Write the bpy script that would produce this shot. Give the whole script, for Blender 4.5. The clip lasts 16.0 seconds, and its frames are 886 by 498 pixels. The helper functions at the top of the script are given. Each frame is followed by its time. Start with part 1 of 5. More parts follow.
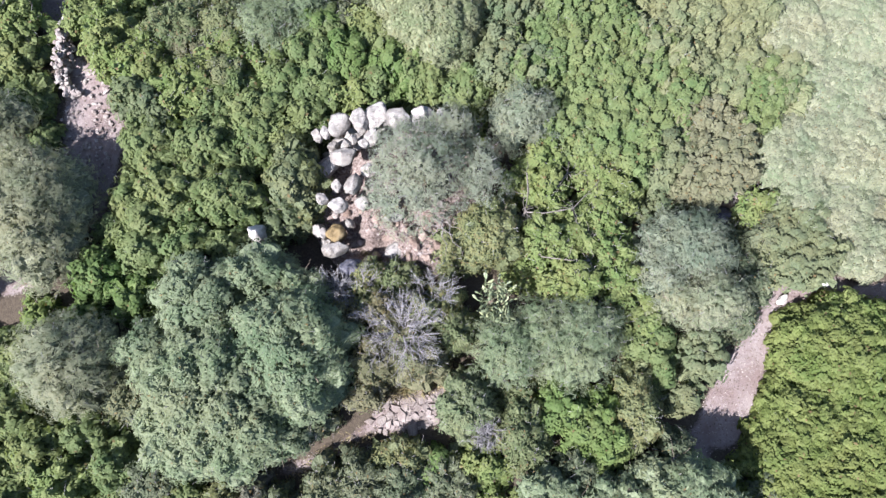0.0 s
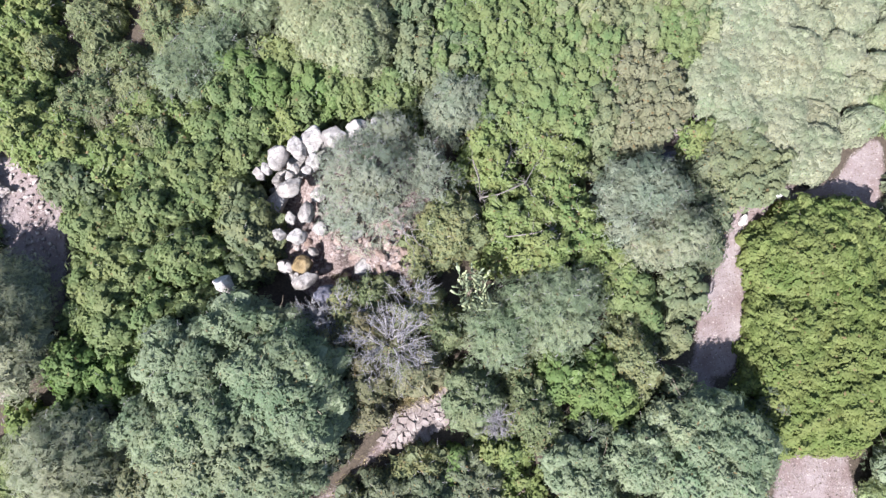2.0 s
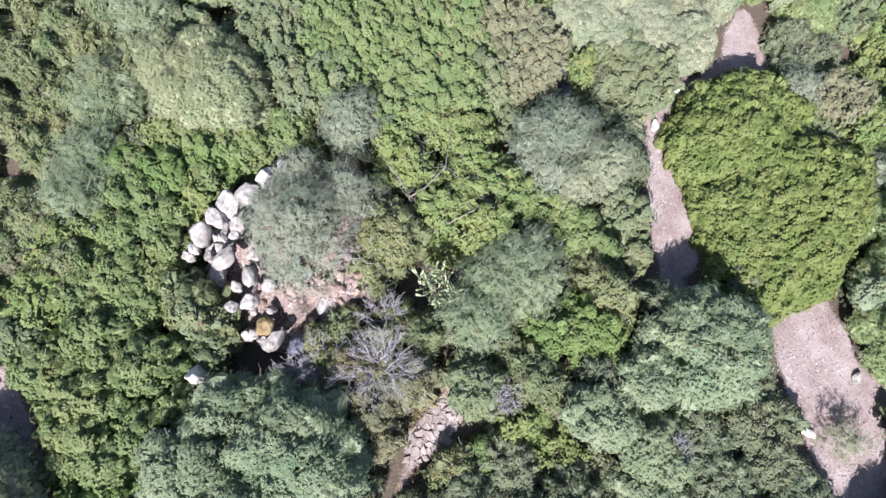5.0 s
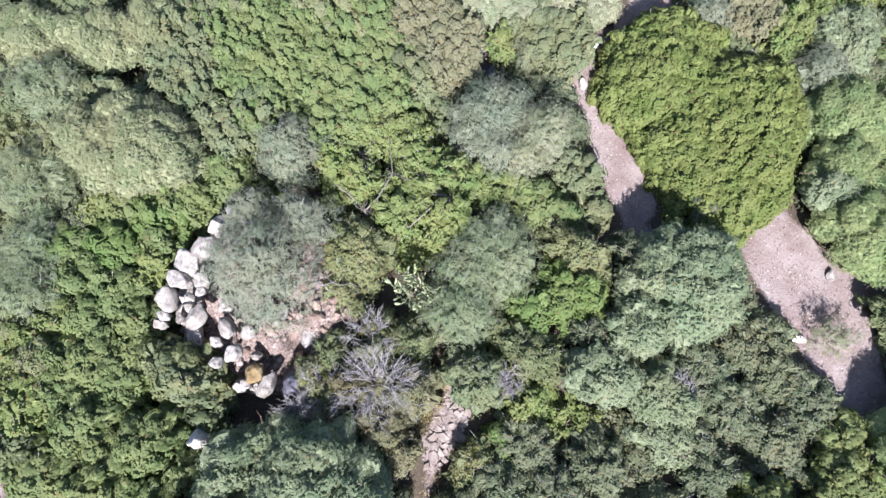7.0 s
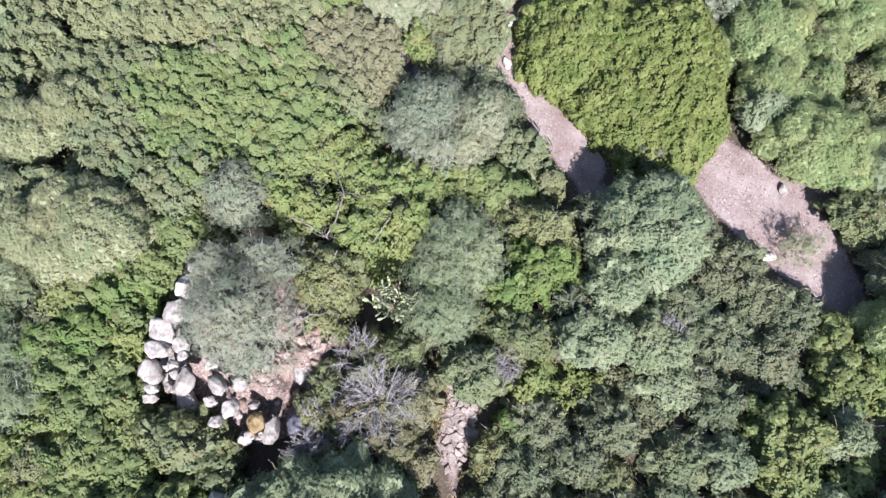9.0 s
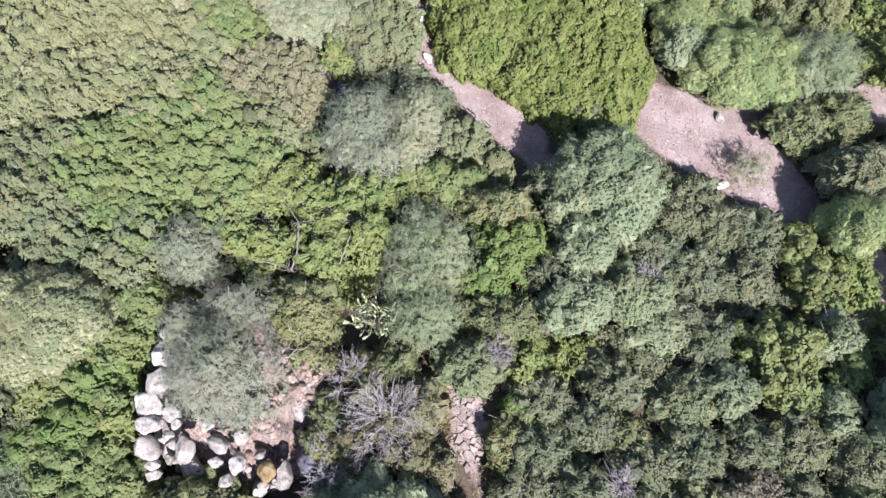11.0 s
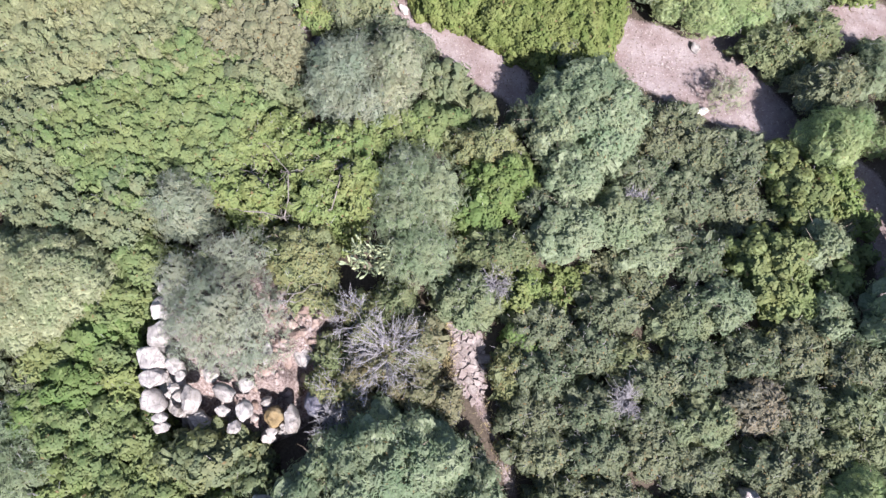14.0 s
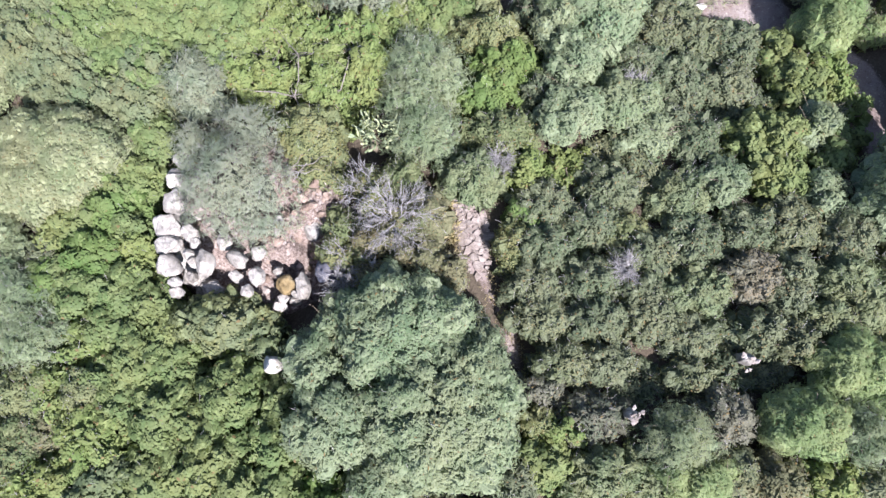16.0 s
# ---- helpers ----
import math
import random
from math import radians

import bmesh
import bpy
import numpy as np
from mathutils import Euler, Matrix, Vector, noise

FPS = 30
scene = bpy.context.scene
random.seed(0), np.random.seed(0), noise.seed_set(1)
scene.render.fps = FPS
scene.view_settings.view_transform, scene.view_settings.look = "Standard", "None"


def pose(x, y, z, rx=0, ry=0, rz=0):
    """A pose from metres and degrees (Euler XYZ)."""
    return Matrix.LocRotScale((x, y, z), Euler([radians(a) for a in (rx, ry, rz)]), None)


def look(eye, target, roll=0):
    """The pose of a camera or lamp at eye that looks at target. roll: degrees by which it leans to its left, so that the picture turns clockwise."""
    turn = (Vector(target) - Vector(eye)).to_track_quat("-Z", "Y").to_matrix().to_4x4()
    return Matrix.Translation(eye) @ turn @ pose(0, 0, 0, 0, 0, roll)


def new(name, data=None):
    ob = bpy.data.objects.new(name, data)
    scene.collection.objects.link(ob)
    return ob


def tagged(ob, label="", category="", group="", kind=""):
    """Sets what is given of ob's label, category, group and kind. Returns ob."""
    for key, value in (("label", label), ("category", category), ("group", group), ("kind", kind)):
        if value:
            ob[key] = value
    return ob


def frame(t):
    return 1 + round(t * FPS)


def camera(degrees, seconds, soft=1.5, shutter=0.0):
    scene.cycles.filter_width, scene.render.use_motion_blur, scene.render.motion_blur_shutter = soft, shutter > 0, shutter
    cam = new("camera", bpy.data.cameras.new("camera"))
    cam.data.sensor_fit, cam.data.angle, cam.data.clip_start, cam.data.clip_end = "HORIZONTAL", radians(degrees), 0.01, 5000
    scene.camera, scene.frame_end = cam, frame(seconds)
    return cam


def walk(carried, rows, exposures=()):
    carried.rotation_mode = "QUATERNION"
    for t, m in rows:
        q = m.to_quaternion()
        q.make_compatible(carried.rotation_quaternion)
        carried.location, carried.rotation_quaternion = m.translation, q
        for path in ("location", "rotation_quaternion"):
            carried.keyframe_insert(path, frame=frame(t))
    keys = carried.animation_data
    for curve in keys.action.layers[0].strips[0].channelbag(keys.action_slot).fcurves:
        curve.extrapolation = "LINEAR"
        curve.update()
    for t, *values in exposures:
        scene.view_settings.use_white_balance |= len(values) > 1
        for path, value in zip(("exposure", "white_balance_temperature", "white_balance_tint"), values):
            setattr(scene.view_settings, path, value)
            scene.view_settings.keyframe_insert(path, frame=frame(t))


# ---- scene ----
# ---- camera and its flight ----
cam = camera(68.3, 16.0, 1.42)
METRES, EYE, TILT, LEAN, TURN = 8.0, 26.75, -78.4, 0.4, 0.0
ROWS = [
    (0.0, 0.0, 0.0, 0.0, 0.0, 0.0, -0.0),
    (0.5, -0.0005, -0.003, -0.0022, -0.74, -0.01, 3.52),
    (1.0, -0.0006, -0.0036, -0.0037, -1.43, -0.08, 7.08),
    (1.5, -0.0011, -0.0044, -0.0054, -2.15, -0.11, 10.65),
    (2.0, -0.001, -0.006, -0.0069, -2.93, -0.21, 14.2),
    (2.5, -0.0007, -0.0058, -0.0086, -3.72, -0.4, 17.83),
    (3.0, -0.0009, -0.0053, -0.0102, -4.5, -0.65, 21.46),
    (3.5, -0.0005, -0.0046, -0.012, -5.36, -0.95, 25.09),
    (4.0, -0.0006, -0.0055, -0.0138, -6.28, -1.32, 28.66),
    (4.2, -0.0006, -0.0055, -0.0138, -6.66, -1.49, 30.07),
    (6.3, 0.0001, -0.0077, -0.0155, -11.45, -4.47, 44.9),
    (6.5, 0.0001, -0.0077, -0.0155, -12.02, -4.87, 46.28),
    (7.0, 0.0004, -0.0099, -0.0175, -13.52, -5.92, 49.71),
    (7.5, 0.0005, -0.0129, -0.0191, -15.22, -7.19, 53.08),
    (8.0, 0.0003, -0.0161, -0.0204, -17.2, -8.75, 56.41),
    (8.5, 0.0003, -0.0197, -0.022, -19.54, -10.68, 59.67),
    (9.0, 0.0001, -0.0227, -0.0235, -22.46, -13.19, 62.94),
    (9.2, 0.0001, -0.0227, -0.0235, -23.83, -14.4, 64.22),
    (11.3, -0.0013, -0.0066, -0.0205, -52.53, -41.51, 75.98),
    (11.5, -0.0013, -0.0066, -0.0205, -57.24, -46.08, 76.75),
    (12.0, -0.0113, 0.001, -0.0258, -60.45, -49.15, 77.19),
    (12.5, -0.0471, 0.0074, -0.0326, -60.32, -48.96, 77.17),
    (13.0, -0.1108, 0.0125, -0.0407, -60.19, -48.77, 77.13),
    (13.5, -0.2037, 0.0171, -0.0495, -60.11, -48.64, 77.09),
    (14.0, -0.3211, 0.0213, -0.0616, -60.05, -48.55, 77.08),
    (14.5, -0.4635, 0.0274, -0.0766, -59.99, -48.44, 77.07),
    (15.0, -0.6239, 0.0321, -0.0893, -59.97, -48.39, 77.05),
    (15.5, -0.7938, 0.0381, -0.0986, -60.04, -48.51, 77.06),
    (16.0, -0.9353, 0.039, -0.1065, -60.32, -48.92, 77.14),
]
walk(cam, [(t, pose(0, 0, EYE, TILT, LEAN, TURN) @ pose(METRES * x, METRES * y, METRES * z, 90 + pitch, roll, yaw)) for t, x, y, z, yaw, pitch, roll in ROWS],
     [(0.0, 1.77, 6260, 13), (4.0, 1.80, 6270, 14), (8.0, 1.80, 6300, 15), (11.5, 1.77, 6460, 18), (13.5, 1.77, 6460, 18), (15.0, 1.84, 6300, 14), (16.0, 1.86, 6300, 14)])

# ---- light ----
SUN_HIGH = radians(48)
SUN_WAY = Vector((-0.78, -0.62, 0)).normalized() * math.cos(SUN_HIGH) + Vector((0, 0, math.sin(SUN_HIGH)))
world = bpy.data.worlds.new("world")
scene.world = world
world.use_nodes = True
sky = world.node_tree.nodes.new("ShaderNodeTexSky")
sky.sky_type, sky.sun_disc = "NISHITA", False
sky.sun_elevation, sky.sun_rotation = SUN_HIGH, math.atan2(SUN_WAY.x, SUN_WAY.y)
backing = world.node_tree.nodes["Background"]
backing.inputs["Strength"].default_value = 0.077
world.node_tree.links.new(sky.outputs[0], backing.inputs["Color"])
sun_data = bpy.data.lights.new("sun", "SUN")
sun_data.energy, sun_data.angle, sun_data.color = 4.75, radians(0.55), (1.0, 0.97, 0.94)
sun = new("sun", sun_data)
sun.matrix_world = look(SUN_WAY * 60, (0, 0, 0))

# ---- materials ----


def material(name, rough=0.8, spec=0.3):
    m = bpy.data.materials.new(name)
    m.use_nodes = True
    bsdf = m.node_tree.nodes["Principled BSDF"]
    bsdf.inputs["Roughness"].default_value = rough
    bsdf.inputs["Specular IOR Level"].default_value = spec
    return m, m.node_tree.nodes, m.node_tree.links, bsdf


def noise_node(nodes, links, coord, scale, detail=4.0, rough=0.6):
    n = nodes.new("ShaderNodeTexNoise")
    n.inputs["Scale"].default_value, n.inputs["Detail"].default_value, n.inputs["Roughness"].default_value = scale, detail, rough
    links.new(coord, n.inputs["Vector"])
    return n.outputs["Fac"]


def ramp(nodes, links, fac, stops):
    r = nodes.new("ShaderNodeValToRGB")
    e = r.color_ramp.elements
    while len(e) < len(stops):
        e.new(0.5)
    for slot, (at, c) in zip(e, stops):
        slot.position, slot.color = at, (*c, 1)
    links.new(fac, r.inputs["Fac"])
    return r.outputs["Color"]


def mix(nodes, links, fac, a, b, mode="MIX"):
    m = nodes.new("ShaderNodeMix")
    m.data_type, m.blend_type = "RGBA", mode
    for sock, v in ((m.inputs["Factor"], fac), (m.inputs["A"], a), (m.inputs["B"], b)):
        if isinstance(v, (int, float)):
            sock.default_value = v
        elif isinstance(v, tuple):
            sock.default_value = (*v, 1)
        else:
            links.new(v, sock)
    return m.outputs["Result"]


def bump(nodes, links, bsdf, height, strength, distance):
    b = nodes.new("ShaderNodeBump")
    b.inputs["Strength"].default_value, b.inputs["Distance"].default_value = strength, distance
    links.new(height, b.inputs["Height"])
    links.new(b.outputs["Normal"], bsdf.inputs["Normal"])


def place(nodes):
    return nodes.new("ShaderNodeNewGeometry").outputs["Position"]


def leaf_material(name, colour, other, dry=(0.2, 0.15, 0.08), dryness=0.008, through_light=0.54, rough=0.65, unlike=1.0):
    """Leaves: two greens that change from tuft to tuft, single leaves lighter or darker, a few dry ones, light passing through."""
    m, nodes, links, bsdf = material(name, rough, 0.16)
    geo = nodes.new("ShaderNodeNewGeometry")
    tuft = noise_node(nodes, links, geo.outputs["Position"], 0.9, 3.0)
    base = mix(nodes, links, ramp(nodes, links, tuft, [(0.38, (0, 0, 0)), (0.62, (1, 1, 1))]), colour, other)
    tired = noise_node(nodes, links, geo.outputs["Position"], 0.45, 5.0, 0.65)
    base = mix(nodes, links, ramp(nodes, links, tired, [(0.5, (0, 0, 0)), (0.66, (0.5, 0.5, 0.5))]), base, tuple(c * k for c, k in zip(other, (1.02, 0.95, 0.86))))
    base = mix(nodes, links, ramp(nodes, links, tired, [(0.34, (0.5, 0.5, 0.5)), (0.48, (0, 0, 0))]), base, tuple(c * k for c, k in zip(colour, (0.8, 0.95, 0.86))))
    vary = ramp(nodes, links, geo.outputs["Random Per Island"], [(0.0, (0.93, 0.93, 0.93)), (0.6, (1.0, 1.0, 1.0)), (1.0, (1.07, 1.06, 1.04))])
    base = mix(nodes, links, 1.0, base, vary, "MULTIPLY")
    info = nodes.new("ShaderNodeObjectInfo")
    whole = ramp(nodes, links, info.outputs["Random"], [(0.0, (1 - 0.18 * unlike, 1 - 0.1 * unlike, 1 - 0.14 * unlike)), (0.5, (1, 1, 1)), (1.0, (1 + 0.16 * unlike, 1 + 0.07 * unlike, 1 - 0.02 * unlike))])
    base = mix(nodes, links, 1.0, base, whole, "MULTIPLY")
    spots = nodes.new("ShaderNodeTexWhiteNoise")
    spots.noise_dimensions = "1D"
    links.new(geo.outputs["Random Per Island"], spots.inputs["W"])
    less = nodes.new("ShaderNodeMath")
    less.operation, less.inputs[1].default_value = "LESS_THAN", dryness
    links.new(spots.outputs["Value"], less.inputs[0])
    base = mix(nodes, links, less.outputs[0], base, dry)
    links.new(base, bsdf.inputs["Base Color"])
    glow = nodes.new("ShaderNodeBsdfTranslucent")
    links.new(mix(nodes, links, 1.0, base, (1.05, 1.1, 0.7), "MULTIPLY"), glow.inputs["Color"])
    both = nodes.new("ShaderNodeMixShader")
    both.inputs[0].default_value = through_light
    links.new(bsdf.outputs[0], both.inputs[1])
    links.new(glow.outputs[0], both.inputs[2])
    links.new(both.outputs[0], nodes["Material Output"].inputs["Surface"])
    return m


def dimmed_inner_material(name, colour, other, dull=0.66):
    """Foliage below the outer leaves: the same two greens, darkened by dull to stand for the shade there, mottled leaf
    by leaf.
    """
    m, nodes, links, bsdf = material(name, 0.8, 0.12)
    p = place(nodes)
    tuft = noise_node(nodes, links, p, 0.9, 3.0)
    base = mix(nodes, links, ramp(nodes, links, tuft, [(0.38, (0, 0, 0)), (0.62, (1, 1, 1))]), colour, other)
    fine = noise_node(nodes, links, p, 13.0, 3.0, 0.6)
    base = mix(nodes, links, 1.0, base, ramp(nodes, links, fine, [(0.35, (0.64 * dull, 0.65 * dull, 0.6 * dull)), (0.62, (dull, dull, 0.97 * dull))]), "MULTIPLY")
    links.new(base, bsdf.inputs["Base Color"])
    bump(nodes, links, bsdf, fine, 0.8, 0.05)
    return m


def bark_material(name, dark, light):
    m, nodes, links, bsdf = material(name, 0.9, 0.15)
    p = place(nodes)
    n = noise_node(nodes, links, p, 14.0, 6.0, 0.7)
    links.new(ramp(nodes, links, n, [(0.3, dark), (0.7, light)]), bsdf.inputs["Base Color"])
    bump(nodes, links, bsdf, n, 0.6, 0.02)
    return m


def stone_material(name, dark, mid, light, lichen=(0.28, 0.24, 0.16)):
    m, nodes, links, bsdf = material(name, 0.92, 0.2)
    p = place(nodes)
    big = noise_node(nodes, links, p, 1.6, 5.0, 0.65)
    fine = noise_node(nodes, links, p, 18.0, 6.0, 0.7)
    c = ramp(nodes, links, big, [(0.3, dark), (0.5, mid), (0.68, light)])
    c = mix(nodes, links, ramp(nodes, links, fine, [(0.52, (0, 0, 0)), (0.7, (0.55, 0.55, 0.55))]), c, lichen)
    pits = noise_node(nodes, links, p, 5.0, 6.0, 0.7)
    c = mix(nodes, links, ramp(nodes, links, pits, [(0.36, (0.85, 0.85, 0.85)), (0.47, (0, 0, 0))]), c, dark)
    crack = nodes.new("ShaderNodeTexVoronoi")
    crack.feature, crack.inputs["Scale"].default_value = "DISTANCE_TO_EDGE", 2.2
    links.new(p, crack.inputs["Vector"])
    c = mix(nodes, links, ramp(nodes, links, crack.outputs["Distance"], [(0.0, (0.7, 0.7, 0.7)), (0.035, (0, 0, 0))]), c, dark)
    info = nodes.new("ShaderNodeObjectInfo")
    c = mix(nodes, links, 1.0, c, ramp(nodes, links, info.outputs["Random"], [(0, (0.8, 0.78, 0.76)), (1, (1.1, 1.1, 1.1))]), "MULTIPLY")
    links.new(c, bsdf.inputs["Base Color"])
    bump(nodes, links, bsdf, fine, 0.7, 0.03)
    return m


BARK = bark_material("bark", (0.09, 0.07, 0.055), (0.26, 0.22, 0.18))
# Two dim tones for the dome inside a crown, shade included in the colour.
CORE_TONE = bark_material("grey-green shaded crown core", (0.08, 0.085, 0.065), (0.15, 0.155, 0.12))
CORE_DARK = bark_material("dark shaded crown core", (0.012, 0.013, 0.007), (0.035, 0.036, 0.018))
BOUGH = bark_material("grey bough bark", (0.08, 0.07, 0.062), (0.22, 0.2, 0.185))
DEAD = bark_material("bleached dead wood", (0.165, 0.156, 0.163), (0.32, 0.304, 0.316))
STONE = stone_material("pale weathered stone", (0.11, 0.1, 0.098), (0.25, 0.235, 0.23), (0.355, 0.34, 0.335))
RUBBLE = stone_material("reddish rubble", (0.11, 0.075, 0.066), (0.215, 0.163, 0.145), (0.31, 0.262, 0.244))
QUARTZ = stone_material("whitish stone", (0.3, 0.28, 0.27), (0.44, 0.42, 0.41), (0.52, 0.5, 0.49), (0.36, 0.33, 0.3))
# Shaded copy of the stone: dark and bluish by colour alone.
SHADED = stone_material("stone toned for bluish shade", (0.05, 0.05, 0.07), (0.1, 0.1, 0.13), (0.18, 0.18, 0.22))
RUST = stone_material("ochre lichen stone", (0.09, 0.065, 0.035), (0.16, 0.115, 0.058), (0.21, 0.165, 0.1), (0.12, 0.085, 0.045))
PATHSTONE = stone_material("grey path stone", (0.15, 0.125, 0.12), (0.27, 0.235, 0.232), (0.38, 0.35, 0.345))
SLABSTONE = stone_material("grey-pink slab stone", (0.12, 0.098, 0.094), (0.205, 0.175, 0.172), (0.29, 0.262, 0.258))
PAD, nodes, links, bsdf = material("cactus pad", 0.5, 0.4)
info = nodes.new("ShaderNodeObjectInfo")
pad_noise = noise_node(nodes, links, place(nodes), 9.0)
pad_c = mix(nodes, links, ramp(nodes, links, pad_noise, [(0.4, (0, 0, 0)), (0.7, (0.5, 0.5, 0.5))]), ramp(nodes, links, info.outputs["Random"], [(0, (0.09, 0.115, 0.075)), (0.5, (0.13, 0.155, 0.1)), (1, (0.24, 0.255, 0.15))]), (0.2, 0.23, 0.1))
links.new(pad_c, bsdf.inputs["Base Color"])
bump(nodes, links, bsdf, pad_noise, 0.3, 0.01)
STRAW, nodes, links, bsdf = material("dry litter", 0.9)
geo = nodes.new("ShaderNodeNewGeometry")
links.new(ramp(nodes, links, geo.outputs["Random Per Island"], [(0, (0.07, 0.05, 0.04)), (0.35, (0.15, 0.115, 0.1)), (0.7, (0.24, 0.2, 0.185)), (1, (0.36, 0.32, 0.3))]), bsdf.inputs["Base Color"])

# leaf greens
GREENS = {
    "ma": ("mastic green", (0.144, 0.187, 0.085), (0.185, 0.221, 0.104), dict(unlike=0.7)),
    "mb": ("fresh green", (0.130, 0.188, 0.067), (0.158, 0.210, 0.086), dict()),
    "mg": ("grey green", (0.153, 0.180, 0.114), (0.181, 0.209, 0.114), dict()),
    "my": ("yellow green", (0.161, 0.212, 0.084), (0.200, 0.236, 0.102), dict(dryness=0.02, unlike=0.5)),
    "mo": ("dull olive green", (0.155, 0.183, 0.099), (0.187, 0.205, 0.114), dict(dryness=0.04)),
    "mr": ("bright lime green", (0.147, 0.187, 0.063), (0.183, 0.215, 0.081), dict(unlike=0.1)),
    "gr": ("dark grey green", (0.136, 0.160, 0.106), (0.171, 0.190, 0.128), dict(dryness=0.03)),
    "dg": ("smoky grey green", (0.154, 0.154, 0.123), (0.194, 0.185, 0.156), dict(dryness=0.05)),
    "dr": ("brownish green", (0.172, 0.173, 0.107), (0.200, 0.187, 0.123), dict(dryness=0.06)),
    "ca": ("thicket green", (0.153, 0.207, 0.093), (0.187, 0.229, 0.107), dict(unlike=0.35)),
    "cb": ("brown-tinged green", (0.190, 0.192, 0.125), (0.219, 0.218, 0.145), dict(dryness=0.05, unlike=0.35)),
    # Paler than ca: part of the sun's hot-spot brightness is in these greens.
    "cp": ("pale thicket green with painted hot spot", (0.245, 0.268, 0.190), (0.284, 0.295, 0.218), dict(unlike=0.35)),
    "fg": ("fresh feathery green", (0.194, 0.253, 0.127), (0.235, 0.278, 0.145), dict(unlike=0.5)),
    # Between ca and cp, so the painted brightening fades off gradually.
    "cm": ("thicket green with sunlit tone painted in", (0.204, 0.226, 0.133), (0.238, 0.250, 0.148), dict(unlike=0.35)),
    "cg": ("muted thicket green", (0.161, 0.196, 0.121), (0.191, 0.211, 0.125), dict(unlike=0.35)),
    "ol": ("olive leaf", (0.185, 0.230, 0.151), (0.230, 0.267, 0.180), dict(unlike=0.5)),
    "os": ("silver olive leaf", (0.250, 0.268, 0.194), (0.294, 0.304, 0.224), dict(unlike=0.5)),
    "og": ("grey olive leaf", (0.216, 0.245, 0.200), (0.262, 0.286, 0.239), dict(dryness=0.008, unlike=0.2)),
    "ob": ("blue-grey leaf", (0.193, 0.229, 0.179), (0.239, 0.263, 0.209), dict(unlike=0.4)),
    "yp": ("pale yellow-green leaf", (0.214, 0.242, 0.149), (0.256, 0.273, 0.177), dict(dryness=0.02, unlike=0.3)),
}
LEAF = {key: leaf_material(name, a, b, **more) for key, (name, a, b, more) in GREENS.items()}
# Inner copies of the leaf greens, darkened as shade between the leaves.
DIMMED_INNER = {key: dimmed_inner_material("inner " + name, a, b, 0.74 if key in ("yp", "fg", "cp") else 0.66) for key, (name, a, b, more) in GREENS.items()}
SEE_THROUGH = ("og", "ps")

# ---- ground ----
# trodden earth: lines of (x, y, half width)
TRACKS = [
    # Kept left of the wall; dark mould deepens the wall's shadow beyond it.
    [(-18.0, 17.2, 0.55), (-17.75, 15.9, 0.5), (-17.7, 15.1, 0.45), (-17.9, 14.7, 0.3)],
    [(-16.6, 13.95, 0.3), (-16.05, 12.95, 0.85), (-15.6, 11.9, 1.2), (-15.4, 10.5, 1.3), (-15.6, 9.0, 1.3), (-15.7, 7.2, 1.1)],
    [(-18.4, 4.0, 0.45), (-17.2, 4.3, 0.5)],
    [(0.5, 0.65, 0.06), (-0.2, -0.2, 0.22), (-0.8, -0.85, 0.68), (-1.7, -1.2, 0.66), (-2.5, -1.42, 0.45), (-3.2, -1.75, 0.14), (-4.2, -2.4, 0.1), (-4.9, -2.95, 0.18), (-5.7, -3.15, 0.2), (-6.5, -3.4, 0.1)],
    # Narrowed near the olive, so dark mould deepens its shadow on the ground.
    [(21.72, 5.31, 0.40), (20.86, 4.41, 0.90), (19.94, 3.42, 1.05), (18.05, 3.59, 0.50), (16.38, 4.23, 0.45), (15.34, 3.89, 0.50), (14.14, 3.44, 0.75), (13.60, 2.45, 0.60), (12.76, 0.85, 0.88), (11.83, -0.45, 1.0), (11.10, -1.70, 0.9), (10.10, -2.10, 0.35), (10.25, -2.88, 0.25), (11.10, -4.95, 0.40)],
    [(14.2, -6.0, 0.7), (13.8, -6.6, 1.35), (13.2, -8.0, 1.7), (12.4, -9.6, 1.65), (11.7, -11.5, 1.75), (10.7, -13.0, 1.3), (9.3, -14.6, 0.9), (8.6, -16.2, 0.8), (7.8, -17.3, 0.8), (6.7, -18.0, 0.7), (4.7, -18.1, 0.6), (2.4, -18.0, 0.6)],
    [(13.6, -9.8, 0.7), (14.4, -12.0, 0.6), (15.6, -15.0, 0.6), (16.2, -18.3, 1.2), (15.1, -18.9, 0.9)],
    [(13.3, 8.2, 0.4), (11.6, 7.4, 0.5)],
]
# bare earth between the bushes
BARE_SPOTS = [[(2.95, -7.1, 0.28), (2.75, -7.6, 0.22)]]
RUIN_AT, RUIN_R = (-2.1, 7.4), 4.1


def lie(x, y):
    """Height of the gently falling ground."""
    return -0.1 * np.maximum(0.0, np.asarray(x, float) - 3.0)


def off_track(x, y, lines=TRACKS + BARE_SPOTS):
    """Distance from the edge of the nearest trodden track; negative on it."""
    x, y = np.asarray(x, float), np.asarray(y, float)
    best = np.full(x.shape, 99.0)
    for line in lines:
        for (ax, ay, aw), (bx, by, bw) in zip(line, line[1:]):
            dx, dy = bx - ax, by - ay
            k = np.clip(((x - ax) * dx + (y - ay) * dy) / (dx * dx + dy * dy), 0, 1)
            best = np.minimum(best, np.hypot(x - ax - k * dx, y - ay - k * dy) - aw - k * (bw - aw))
    return best


